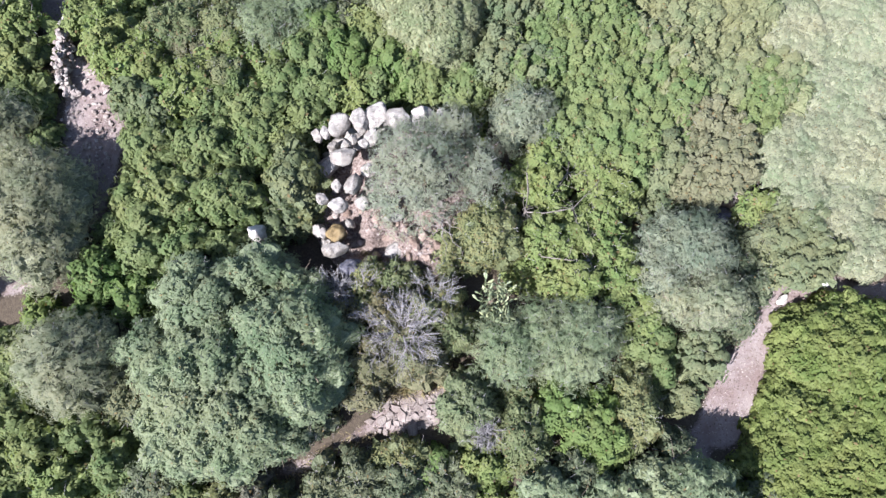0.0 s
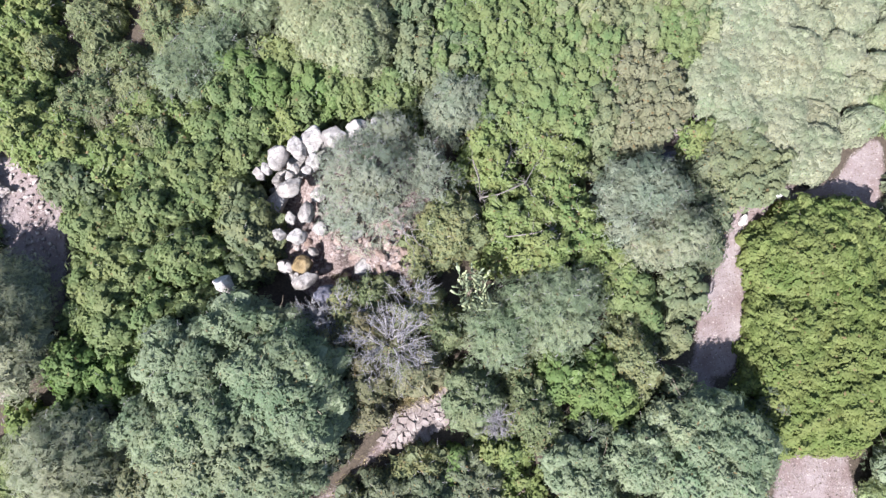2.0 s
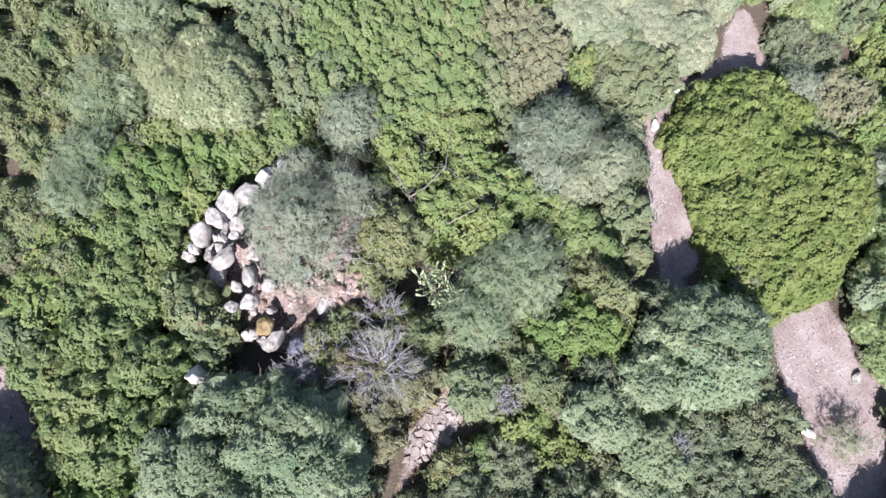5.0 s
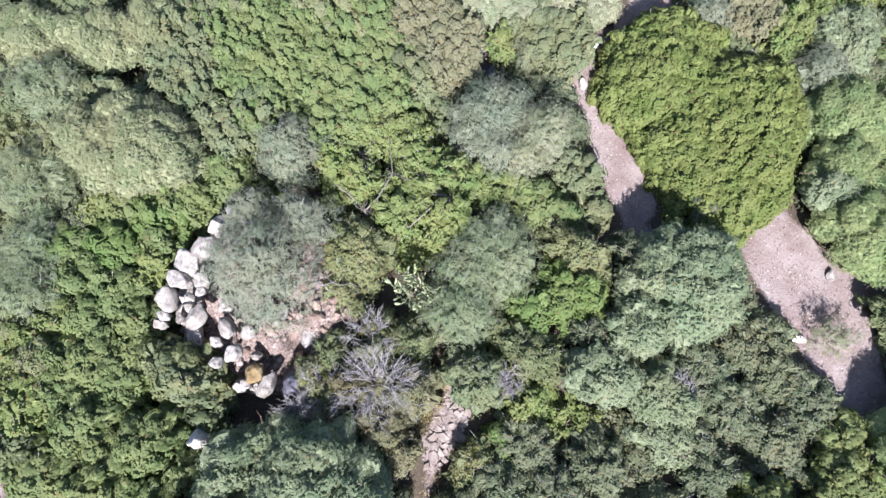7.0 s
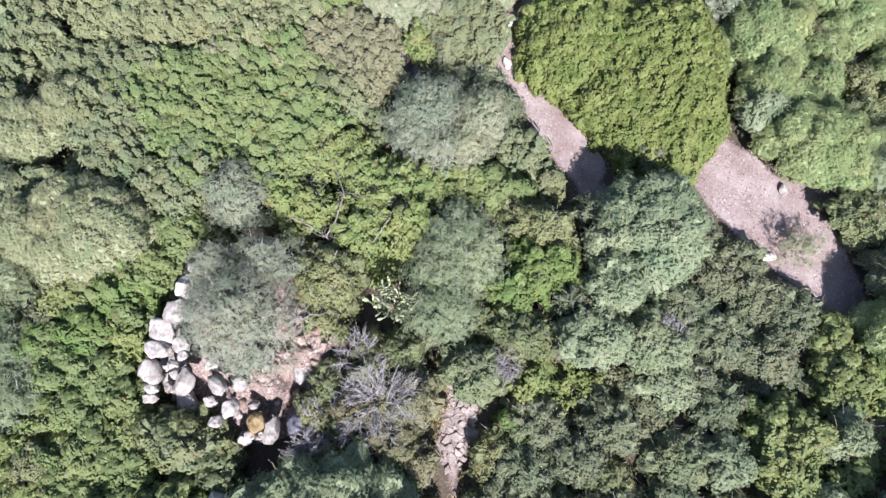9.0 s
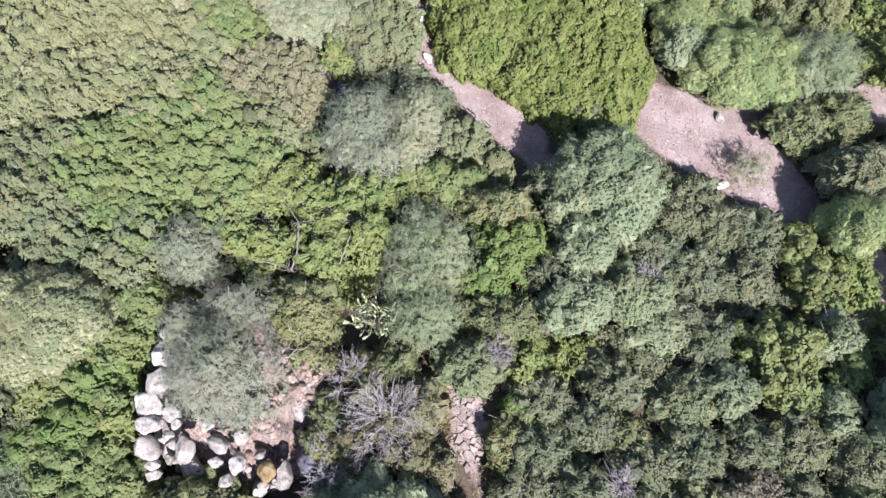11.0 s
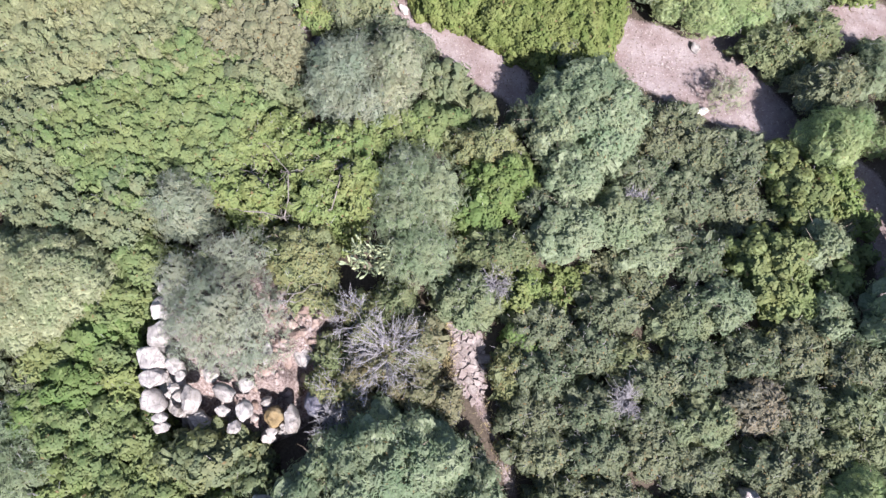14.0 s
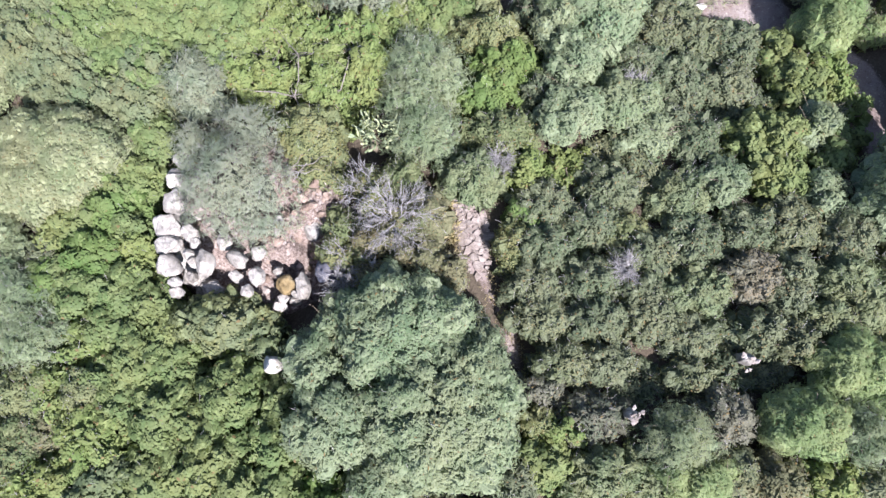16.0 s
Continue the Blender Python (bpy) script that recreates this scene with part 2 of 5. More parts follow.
def raw_mesh(name, verts, quads, mat, smooth=False):
    verts, quads = np.asarray(verts, np.float32), np.asarray(quads, np.int32)
    me = bpy.data.meshes.new(name)
    n, k = len(quads), quads.shape[1]
    me.vertices.add(len(verts)), me.loops.add(n * k), me.polygons.add(n)
    me.vertices.foreach_set("co", verts.ravel())
    me.loops.foreach_set("vertex_index", quads.ravel())
    me.polygons.foreach_set("loop_start", np.arange(0, n * k, k, dtype=np.int32))
    me.polygons.foreach_set("use_smooth", np.full(n, smooth))
    me.update(calc_edges=True)
    me.materials.append(mat)
    return me


def part(name, me, parent, label=""):
    ob = new(name, me)
    ob.parent = parent
    return tagged(ob, label) if label else ob


def thing(name, x, y, z, label, category, group="", turn=0.0):
    ob = new(name)
    ob.matrix_world = pose(x, y, z, 0, 0, turn)
    ob.empty_display_size = 0.2
    return tagged(ob, label, category, group)


def waves(x, y):
    return (np.sin(1.7 * x + 0.6 * y + 1) * np.sin(1.3 * y - 0.5 * x) * 0.5 + np.sin(4.1 * x - 2.2 * y) * np.sin(3.7 * y + 1.9 * x + 2) * 0.3
            + np.sin(9.3 * x + 5.1 * y) * np.sin(8.1 * y - 6.0 * x + 1) * 0.2)


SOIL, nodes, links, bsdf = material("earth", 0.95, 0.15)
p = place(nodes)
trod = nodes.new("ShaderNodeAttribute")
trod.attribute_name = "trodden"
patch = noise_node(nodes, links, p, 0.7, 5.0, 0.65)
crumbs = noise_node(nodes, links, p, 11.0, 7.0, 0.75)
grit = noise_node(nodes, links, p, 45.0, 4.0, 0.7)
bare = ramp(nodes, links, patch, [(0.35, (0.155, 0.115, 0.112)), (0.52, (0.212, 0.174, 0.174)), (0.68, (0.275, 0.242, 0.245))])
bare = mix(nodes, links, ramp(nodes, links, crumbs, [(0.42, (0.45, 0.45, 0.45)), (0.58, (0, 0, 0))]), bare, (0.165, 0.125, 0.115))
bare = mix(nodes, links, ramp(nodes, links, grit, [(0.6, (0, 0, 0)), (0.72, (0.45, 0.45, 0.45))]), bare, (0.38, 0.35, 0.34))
# Leaf mould, its colour lowered further for the shade between bushes.
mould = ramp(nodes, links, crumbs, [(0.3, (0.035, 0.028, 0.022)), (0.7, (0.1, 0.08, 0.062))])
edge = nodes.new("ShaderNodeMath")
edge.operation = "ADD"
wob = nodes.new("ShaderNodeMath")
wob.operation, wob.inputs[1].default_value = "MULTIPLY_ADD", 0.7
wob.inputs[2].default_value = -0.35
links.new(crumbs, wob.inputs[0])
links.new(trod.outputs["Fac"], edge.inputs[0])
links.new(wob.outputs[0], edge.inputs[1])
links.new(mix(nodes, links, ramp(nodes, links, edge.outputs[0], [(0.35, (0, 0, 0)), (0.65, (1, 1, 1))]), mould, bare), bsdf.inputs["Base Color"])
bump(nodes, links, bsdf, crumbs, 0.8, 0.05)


def build_ground():
    def axis(a, b):
        return np.concatenate([[-2500, -900, -350, -150, -80, -50, a - 4], np.arange(a, b, 0.3), [b + 4, 50, 80, 150, 350, 900, 2500]])
    xs, ys = axis(-24, 32), axis(-23, 31)
    gx, gy = np.meshgrid(xs, ys)
    off = off_track(gx, gy)
    near = (np.abs(gx) < 40) & (np.abs(gy) < 40)
    gz = np.where(near, lie(gx, gy) + 0.05 * waves(gx, gy) - 0.05 * np.clip(1 - off, 0, 1), -2.7)
    nx, ny = len(xs), len(ys)
    i = (np.arange(ny - 1)[:, None] * nx + np.arange(nx - 1)).ravel()
    me = raw_mesh("ground", np.stack([gx.ravel(), gy.ravel(), gz.ravel()], 1), np.stack([i, i + 1, i + nx + 1, i + nx], 1), SOIL, True)
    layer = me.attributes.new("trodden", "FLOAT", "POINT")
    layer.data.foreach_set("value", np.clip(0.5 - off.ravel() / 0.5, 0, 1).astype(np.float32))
    tagged(new("ground", me), "pinkish dry earth with trodden tracks and leaf mould darkened for shade", "ground", kind="structure")


build_ground()

# ---- plants ----


def tubes(name, lines, mat, sides=6):
    """One mesh of tapered round branches; each line is a list of (x, y, z, radius)."""
    verts, quads = [], []
    for line in lines:
        line = np.asarray(line, float)
        start = len(verts)
        for k, (x, y, z, r) in enumerate(line):
            a, b = line[max(k - 1, 0), :3], line[min(k + 1, len(line) - 1), :3]
            way = Vector(b - a).normalized()
            u = way.orthogonal().normalized()
            v = way.cross(u)
            for s in range(sides):
                ang = 2 * math.pi * s / sides
                q = Vector((x, y, z)) + (u * math.cos(ang) + v * math.sin(ang)) * r
                verts.append(tuple(q))
        for k in range(len(line) - 1):
            for s in range(sides):
                a, b = start + k * sides + s, start + k * sides + (s + 1) % sides
                quads.append((a, b, b + sides, a + sides))
    return raw_mesh(name, verts, quads, mat, True)


def limb_line(rng, a, b, r0, r1, bend, steps=6):
    a, b = np.asarray(a, float), np.asarray(b, float)
    side = rng.normal(0, bend, 3)
    side2 = rng.normal(0, bend * 0.4, (steps + 1, 3))
    out = []
    for k in range(steps + 1):
        f = k / steps
        q = a + (b - a) * f + side * math.sin(math.pi * f) + side2[k] * (0 < k < steps)
        out.append((*q, r0 + (r1 - r0) * f))
    return out


# leaf length, leaf width, leaves per square metre, big lump, its swell, small lump, its swell, crown foot, squareness of dome, ragged, gap chance,
# upward comb, share of closed seams, bare twigs per square metre
SPEC = {
    "ma": (0.160, 0.102, 365, 0.95, 0.60, 0.44, 0.32, 0.0, 2.1, 0.016, 0.95, 0.2, 0.35, 1),
    "my": (0.140, 0.090, 400, 0.90, 0.65, 0.36, 0.42, 0.0, 2.5, 0.03, 0.95, 0.2, 0.15, 8),
    "mr": (0.145, 0.088, 430, 1.00, 0.22, 0.36, 0.36, 0.0, 2.9, 0.03, 0.95, 0.2, 0.45, 1),
    "ca": (0.150, 0.096, 380, 1.00, 0.28, 0.42, 0.60, 0.0, 6.0, 0.02, 1.0, 0.4, 0.1, 2),
    "cp": (0.130, 0.060, 560, 1.00, 0.10, 0.36, 0.09, 0.0, 6.0, 0.03, 0.9, 0.4, 0.5, 2),
    "gr": (0.118, 0.058, 450, 0.80, 0.40, 0.34, 0.28, 0.0, 2.0, 0.05, 1.0, 0.5, 0.4, 8),
    "ol": (0.150, 0.046, 540, 1.40, 0.62, 0.48, 0.26, 0.28, 2.6, 0.03, 0.7, 0.9, 0.5, 2),
    "yp": (0.150, 0.032, 820, 1.30, 0.45, 0.50, 0.14, 0.28, 2.6, 0.02, 0.15, 0.9, 0.65, 1),
    "of": (0.200, 0.026, 780, 1.00, 0.50, 0.50, 0.24, 0.28, 2.1, 0.06, 0.6, 0.9, 0.5, 6),
    "og": (0.210, 0.022, 860, 0.95, 0.65, 0.50, 0.18, 0.25, 2.4, 0.07, 0.8, 1.0, 0.2, 14),
}
# kind: shape, leaf, name, category, label
KIND = {
    "ma": ("ma", "ma", "mastic_shrub", "shrub", "rounded green mastic shrub in lumpy tufts"),
    "mb": ("ma", "mb", "mastic_shrub", "shrub", "fresh deep-green evergreen shrub in lumpy tufts"),
    "mg": ("ma", "mg", "mastic_shrub", "shrub", "grey-green mastic shrub beside the stone ruin"),
    "my": ("my", "my", "mastic_shrub", "shrub", "yellow-green mastic shrub with bare twigs between tufts"),
    "mo": ("gr", "mo", "scrub_bush", "shrub", "dull olive-green scrub bush with dry twigs"),
    "mr": ("mr", "mr", "round_bush", "shrub", "wide round lime-green bush with dense even foliage"),
    "gr": ("gr", "gr", "scrub_bush", "shrub", "dark grey-green low scrub bush with small leaves"),
    "dg": ("gr", "dg", "scrub_bush", "shrub", "smoky grey-green half-dry scrub bush"),
    "dr": ("gr", "dr", "scrub_bush", "shrub", "brownish-green scrub bush with drying leaves"),
    "ca": ("ca", "ca", "thicket_shrub", "shrub", "flat-topped green shrub in a closed thicket"),
    "cb": ("ca", "cb", "thicket_shrub", "shrub", "brown-tinged flat-topped thicket shrub"),
    "cp": ("cp", "cp", "thicket_shrub", "shrub", "pale green thicket shrub with sun hot spot put into its leaf colour"),
    "cm": ("ca", "cm", "thicket_shrub", "shrub", "yellowish-green thicket shrub with sunlit tone put into its leaf colour"),
    "cg": ("ca", "cg", "thicket_shrub", "shrub", "muted green shrub in a closed thicket"),
    "cg2": ("gr", "cg", "scrub_bush", "shrub", "muted green fine-leaved scrub bush"),
    "ol": ("ol", "ol", "wild_olive_tree", "tree", "wild olive tree with billowing grey-green crown"),
    "os": ("of", "os", "wild_olive_tree", "tree", "wild olive tree with pale silvery feathery crown"),
    "og": ("og", "og", "wild_olive_tree", "tree", "thin grey wild olive with see-through feathery crown"),
    "og2": ("og", "ol", "wild_olive_tree", "tree", "small feathery olive with soft green crown"),
    "ob": ("of", "ob", "wild_olive_tree", "tree", "blue-grey feathery wild olive among green shrubs"),
    "fg": ("yp", "fg", "feathery_tree", "tree", "small bright green feathery-leaved tree"),
    "ps": ("og", "os", "path_shrub", "shrub", "small grey-green feathery shrub on the bare clearing"),
    "yp": ("yp", "yp", "pale_tree", "tree", "pale yellow-green soft-leaved tree with dense crown"),
}
PLANTS = []


def plant(kind, x, y, rx, ry, turn, high):
    PLANTS.append((kind, x, y, rx, ry, turn, high))


# big olive
for q in [
    ("ol", -8.47, -0.53, 3.31, 3.01, 0, 4.2),
    ("ol", -5.71, 1.25, 2.33, 2.53, 0, 4.4),
    ("ol", -9.32, 3.16, 1.79, 1.90, 0, 3.6),
    ("ol", -11.24, 1.20, 1.27, 1.27, 0, 3.0),
    ("ol", -6.70, -1.85, 1.75, 1.00, 0, 3.0),
    ("ol", -7.33, 4.16, 1.50, 1.07, 0, 3.3),
    ("ol", -5.53, 3.34, 1.27, 1.15, 0, 2.9),
]:
    plant(*q)
# left olives
for q in [
    ("os", -16.02, 6.48, 1.93, 2.68, 0, 4.0),
    ("os", -14.14, 0.77, 1.89, 1.95, 0, 3.8),
    ("os", -17.08, 8.53, 1.12, 1.12, 0, 3.0),
    ("os", -19.11, 10.49, 1.64, 1.75, 0, 2.4),
]:
    plant(*q)
# ruin tree
for q in [
    ("og", -1.02, 7.95, 2.10, 2.05, -84, 4.6),
    ("og", 1.16, 7.96, 1.29, 1.15, -84, 3.6),
    ("og", 0.10, 9.70, 0.93, 1.10, -84, 3.8),
    ("og", -2.30, 6.95, 0.83, 0.80, -84, 2.9),
]:
    plant(*q)
# lentisk before ruin
for q in [
    ("mg", -6.10, 7.90, 1.35, 1.50, 0, 2.6),
    ("mg", -6.30, 8.40, 1.60, 1.10, -84, 2.6),
]:
    plant(*q)
# left mastic mass
for q in [
    ("ma", -12.18, 9.93, 1.57, 1.43, 0, 2.2),
    ("ma", -9.78, 9.50, 1.65, 1.51, 0, 2.4),
    ("ma", -11.08, 7.58, 1.80, 1.49, 0, 2.5),
    ("ma", -8.71, 7.28, 1.48, 1.48, 0, 2.6),
    ("ma", -12.92, 7.33, 0.91, 1.37, 0, 2.0),
    ("ma", -12.10, 5.32, 1.38, 1.34, 0, 2.2),
    ("ma", -10.26, 5.36, 1.34, 1.16, 0, 2.3),
    ("mb", -13.86, 4.33, 1.38, 1.38, 0, 2.0),
    ("mb", -12.19, 3.21, 1.21, 1.10, 0, 2.0),
    ("ma", -8.16, 10.87, 1.44, 1.39, 0, 2.3),
    ("ma", -6.73, 9.91, 1.06, 0.92, 0, 2.2),
    ("ma", -8.85, 5.20, 1.16, 0.89, 0, 2.2),
    ("mg", -6.81, 6.15, 0.77, 0.68, 0, 2.0),
]:
    plant(*q)
# upper slope by the wall
for q in [
    ("my", -14.31, 14.41, 1.31, 1.78, 0, 2.4),
    ("my", -12.79, 13.15, 1.42, 1.42, 0, 2.3),
    ("mo", -11.48, 14.79, 1.79, 1.55, 0, 2.4),
    ("mo", -9.44, 14.65, 1.43, 1.67, 0, 2.4),
    ("mg", -13.02, 11.76, 1.29, 1.05, 0, 2.3),
    ("my", -10.76, 12.06, 1.63, 1.40, 0, 2.5),
    ("mo", -9.18, 12.59, 1.29, 1.29, 0, 2.4),
    ("og2", -7.57, 14.74, 1.23, 1.41, 0, 2.8),
    ("ma", -5.81, 13.48, 1.30, 1.18, 0, 2.4),
    ("ma", -5.40, 11.95, 1.54, 1.12, 0, 2.4),
    ("mb", -4.02, 13.39, 1.45, 1.55, 0, 2.6),
    ("mb", -2.13, 12.97, 1.54, 1.30, 0, 2.7),
    ("ma", -3.25, 14.89, 1.24, 1.19, 0, 2.4),
    ("mb", -5.48, 14.81, 1.25, 1.10, 0, 2.3),
]:
    plant(*q)
# upper slope by the wall
for q in [
    ("ma", -0.73, 12.28, 1.30, 1.07, 0, 2.5),
    ("my", -3.78, 11.76, 1.17, 0.84, 0, 2.2),
    ("ma", -18.66, 14.27, 1.12, 1.46, 0, 1.5),
    ("ma", -18.21, 11.98, 1.20, 1.20, 0, 1.3),
    ("ma", -17.54, 10.41, 0.96, 0.86, 0, 1.0),
    ("my", -18.62, 15.57, 1.45, 1.45, 0, 2.2),
]:
    plant(*q)
# lower slope by the olives
for q in [
    ("ma", -15.44, -2.31, 1.26, 1.48, 0, 2.1),
    ("ma", -13.85, -1.70, 1.32, 1.27, 0, 2.0),
    ("ma", -12.36, -3.10, 1.25, 1.25, 0, 2.2),
    ("gr", -10.83, -3.49, 1.37, 1.04, 0, 2.3),
    ("my", -14.28, -3.52, 1.26, 1.05, 0, 2.0),
    ("ma", -16.52, -0.88, 1.18, 1.28, 0, 2.0),
    ("ma", -10.38, -2.10, 0.84, 1.05, 0, 2.1),
]:
    plant(*q)
# pale tall tree
for q in [
    ("yp", -0.67, 15.12, 2.76, 2.25, -51, 4.0),
    ("yp", -1.62, 17.01, 1.34, 1.56, -51, 3.6),
]:
    plant(*q)
# behind the pale tree
for q in [
    ("og2", -1.12, 20.39, 1.87, 1.45, -51, 2.6),
    ("yp", 0.08, 22.99, 1.79, 1.43, -51, 2.6),
    ("yp", 1.84, 20.37, 1.90, 1.42, -51, 2.6),
    ("yp", 3.57, 19.16, 1.44, 1.44, -51, 2.5),
    ("og2", -4.34, 17.88, 1.70, 1.81, -51, 2.6),
    ("og2", -6.24, 15.73, 1.55, 1.59, -51, 2.6),
    ("gr", -4.42, 15.08, 1.13, 1.36, -51, 2.0),
    ("ma", -2.74, 14.03, 1.45, 1.17, -51, 2.3),
    ("ma", -1.43, 12.74, 1.26, 1.04, -51, 2.4),
    ("ma", -5.53, 13.85, 1.34, 1.16, -51, 2.2),
    ("ma", -5.48, 12.01, 1.37, 1.24, -51, 2.2),
    ("my", -7.50, 13.10, 1.32, 1.32, -51, 2.2),
    ("ma", -3.04, 12.18, 1.12, 1.03, -51, 2.3),
    ("my", -9.51, 13.53, 1.30, 1.35, -51, 2.2),
]:
    plant(*q)
# behind the pale tree
for q in [
    ("ma", -7.46, 10.98, 1.43, 1.30, -51, 2.2),
    ("ma", -9.60, 11.27, 1.33, 1.29, -51, 2.2),
    ("ma", 0.88, 12.08, 1.18, 1.36, -51, 2.5),
    ("cg", 2.12, 13.19, 1.30, 1.30, -51, 2.6),
    ("cg", 4.03, 17.24, 1.87, 1.77, -51, 2.7),
    ("cg", 2.55, 15.81, 1.58, 1.47, -51, 2.6),
]:
    plant(*q)
# carpet
for q in [
    ("ca", 5.44, 16.02, 1.89, 1.62, -51, 2.7),
    ("ca", 5.15, 13.53, 2.00, 1.76, -51, 2.6),
    ("ca", 3.38, 12.81, 1.57, 1.20, -51, 2.6),
    ("ca", 7.77, 13.39, 2.04, 1.91, -51, 2.6),
    ("ca", 6.43, 11.23, 2.00, 1.65, -51, 2.6),
    ("ca", 9.02, 11.94, 1.64, 1.80, -51, 2.6),
    ("ca", 7.11, 9.67, 1.60, 1.60, -51, 2.5),
    ("ca", 4.72, 10.64, 1.57, 1.20, -51, 2.6),
    ("cm", 8.69, 18.08, 1.99, 1.86, -84, 2.6),
    ("cm", 10.04, 15.85, 2.10, 1.89, -84, 2.5),
    ("cg", 5.73, 17.18, 1.85, 1.69, -84, 2.6),
    ("cm", 11.62, 19.02, 2.06, 1.82, -84, 2.5),
    ("cm", 12.78, 16.35, 2.22, 1.83, -84, 2.5),
    ("cm", 11.73, 13.37, 2.09, 1.81, -84, 2.4),
]:
    plant(*q)
# carpet
for q in [
    ("cm", 8.96, 13.36, 2.01, 1.75, -84, 2.6),
    ("ca", 6.73, 14.90, 1.97, 1.71, -84, 2.6),
    ("ca", 8.48, 10.89, 1.85, 1.63, -84, 2.5),
    ("ca", 6.55, 12.06, 1.86, 1.60, -84, 2.6),
    ("ca", 4.62, 14.09, 1.77, 1.31, -84, 2.6),
    ("ca", 6.87, 9.62, 1.45, 1.19, -84, 2.4),
    ("cg", 3.15, 12.57, 1.29, 1.49, -84, 2.6),
    ("cg", 3.65, 16.60, 1.66, 1.41, -84, 2.5),
    ("cm", 14.10, 12.68, 1.74, 1.46, -84, 2.4),
]:
    plant(*q)
# brown thicket
for q in [
    ("cb", 10.95, 9.55, 2.30, 2.10, -84, 2.5),
    ("cg", 8.87, 9.12, 1.17, 0.96, -84, 2.3),
    ("my", 13.15, 7.47, 0.90, 1.00, -84, 1.6),
    ("ca", 13.16, 11.51, 1.68, 1.12, -84, 2.2),
    ("cp", 14.27, 9.47, 1.86, 1.30, -84, 2.2),
    ("cp", 14.85, 7.71, 1.31, 1.14, -84, 2.0),
    ("cg", 14.58, 5.26, 1.87, 1.70, -84, 1.9),
    ("gr", 13.37, 6.09, 1.00, 0.90, -84, 1.8),
]:
    plant(*q)
# pale far corner, where the cp leaves carry hot-spot brightness in their colour
for q in [
    ("cp", 17.75, 15.17, 2.55, 2.26, 0, 2.3),
    ("cp", 16.84, 12.18, 2.49, 2.21, 0, 2.3),
    ("cp", 15.06, 9.82, 1.79, 1.90, 0, 2.2),
    ("cp", 17.53, 9.63, 2.18, 2.18, 0, 2.3),
    ("ca", 13.23, 12.25, 1.36, 1.53, 0, 2.4),
    ("cp", 15.06, 14.99, 1.85, 1.85, 0, 2.4),
    ("cp", 16.33, 7.17, 1.88, 1.61, 0, 2.0),
    ("cg", 14.48, 5.93, 1.64, 1.59, 0, 1.9),
    ("cp", 17.41, 5.50, 1.87, 1.33, 0, 1.9),
]:
    plant(*q)
# blue-grey olive by the ruin
for q in [
    ("ob", 3.08, 10.53, 1.28, 1.45, -84, 3.4),
]:
    plant(*q)
# olive by the path
for q in [
    ("ob", 9.54, 5.31, 1.66, 1.89, -84, 3.2),
    ("os", 10.22, 3.19, 1.20, 1.52, -84, 3.4),
    ("ob", 8.37, 4.25, 1.42, 0.92, -84, 2.8),
    ("os", 8.87, 3.16, 0.92, 0.83, -84, 2.8),
    ("cg", 10.16, 1.27, 1.14, 0.97, -84, 1.8),
    ("my", 8.05, 2.88, 1.18, 0.85, -84, 1.7),
]:
    plant(*q)
# yellow mastic
for q in [
    ("my", 4.04, 9.30, 1.34, 1.07, -84, 2.2),
    ("my", 5.45, 9.34, 1.49, 1.22, -84, 2.3),
    ("my", 6.29, 8.36, 1.37, 1.10, -84, 2.3),
    ("my", 3.97, 7.81, 1.34, 0.96, -84, 2.2),
    ("my", 6.25, 6.75, 1.26, 1.10, -84, 2.2),
    ("my", 5.12, 5.98, 1.24, 0.97, -84, 2.2),
    ("my", 3.87, 5.65, 1.15, 1.07, -84, 2.2),
    ("my", 6.44, 5.18, 1.37, 1.10, -84, 2.1),
    ("my", 4.84, 3.95, 1.30, 1.35, -84, 2.2),
    ("my", 7.08, 4.13, 1.39, 0.99, -84, 2.0),
    ("ma", 8.16, 1.47, 1.73, 1.01, -84, 1.9),
    ("my", 7.05, 7.85, 1.39, 0.93, -84, 2.2),
]:
    plant(*q)
# by the pear
for q in [
    ("mo", 1.55, 5.96, 1.72, 1.57, -84, 2.7),
    ("mo", 0.08, 5.30, 0.99, 0.78, -84, 2.3),
    ("mo", 0.19, 2.03, 1.15, 1.04, -84, 2.3),
    ("mo", -0.14, 3.07, 1.04, 0.83, -84, 2.3),
    ("dr", -1.16, 1.00, 1.17, 1.43, -84, 2.6),
    ("dr", -3.85, 2.46, 1.42, 1.01, -84, 2.3),
    ("dr", -2.98, 0.99, 1.42, 1.16, -84, 2.5),
    ("mo", -2.01, 3.99, 1.02, 1.02, -84, 2.2),
    ("mo", -0.93, 2.71, 0.87, 0.72, -84, 2.7),
    ("mo", -2.94, 4.12, 0.77, 1.07, -84, 2.3),
    ("mo", -3.24, 3.26, 0.96, 0.85, -84, 2.4),
]:
    plant(*q)
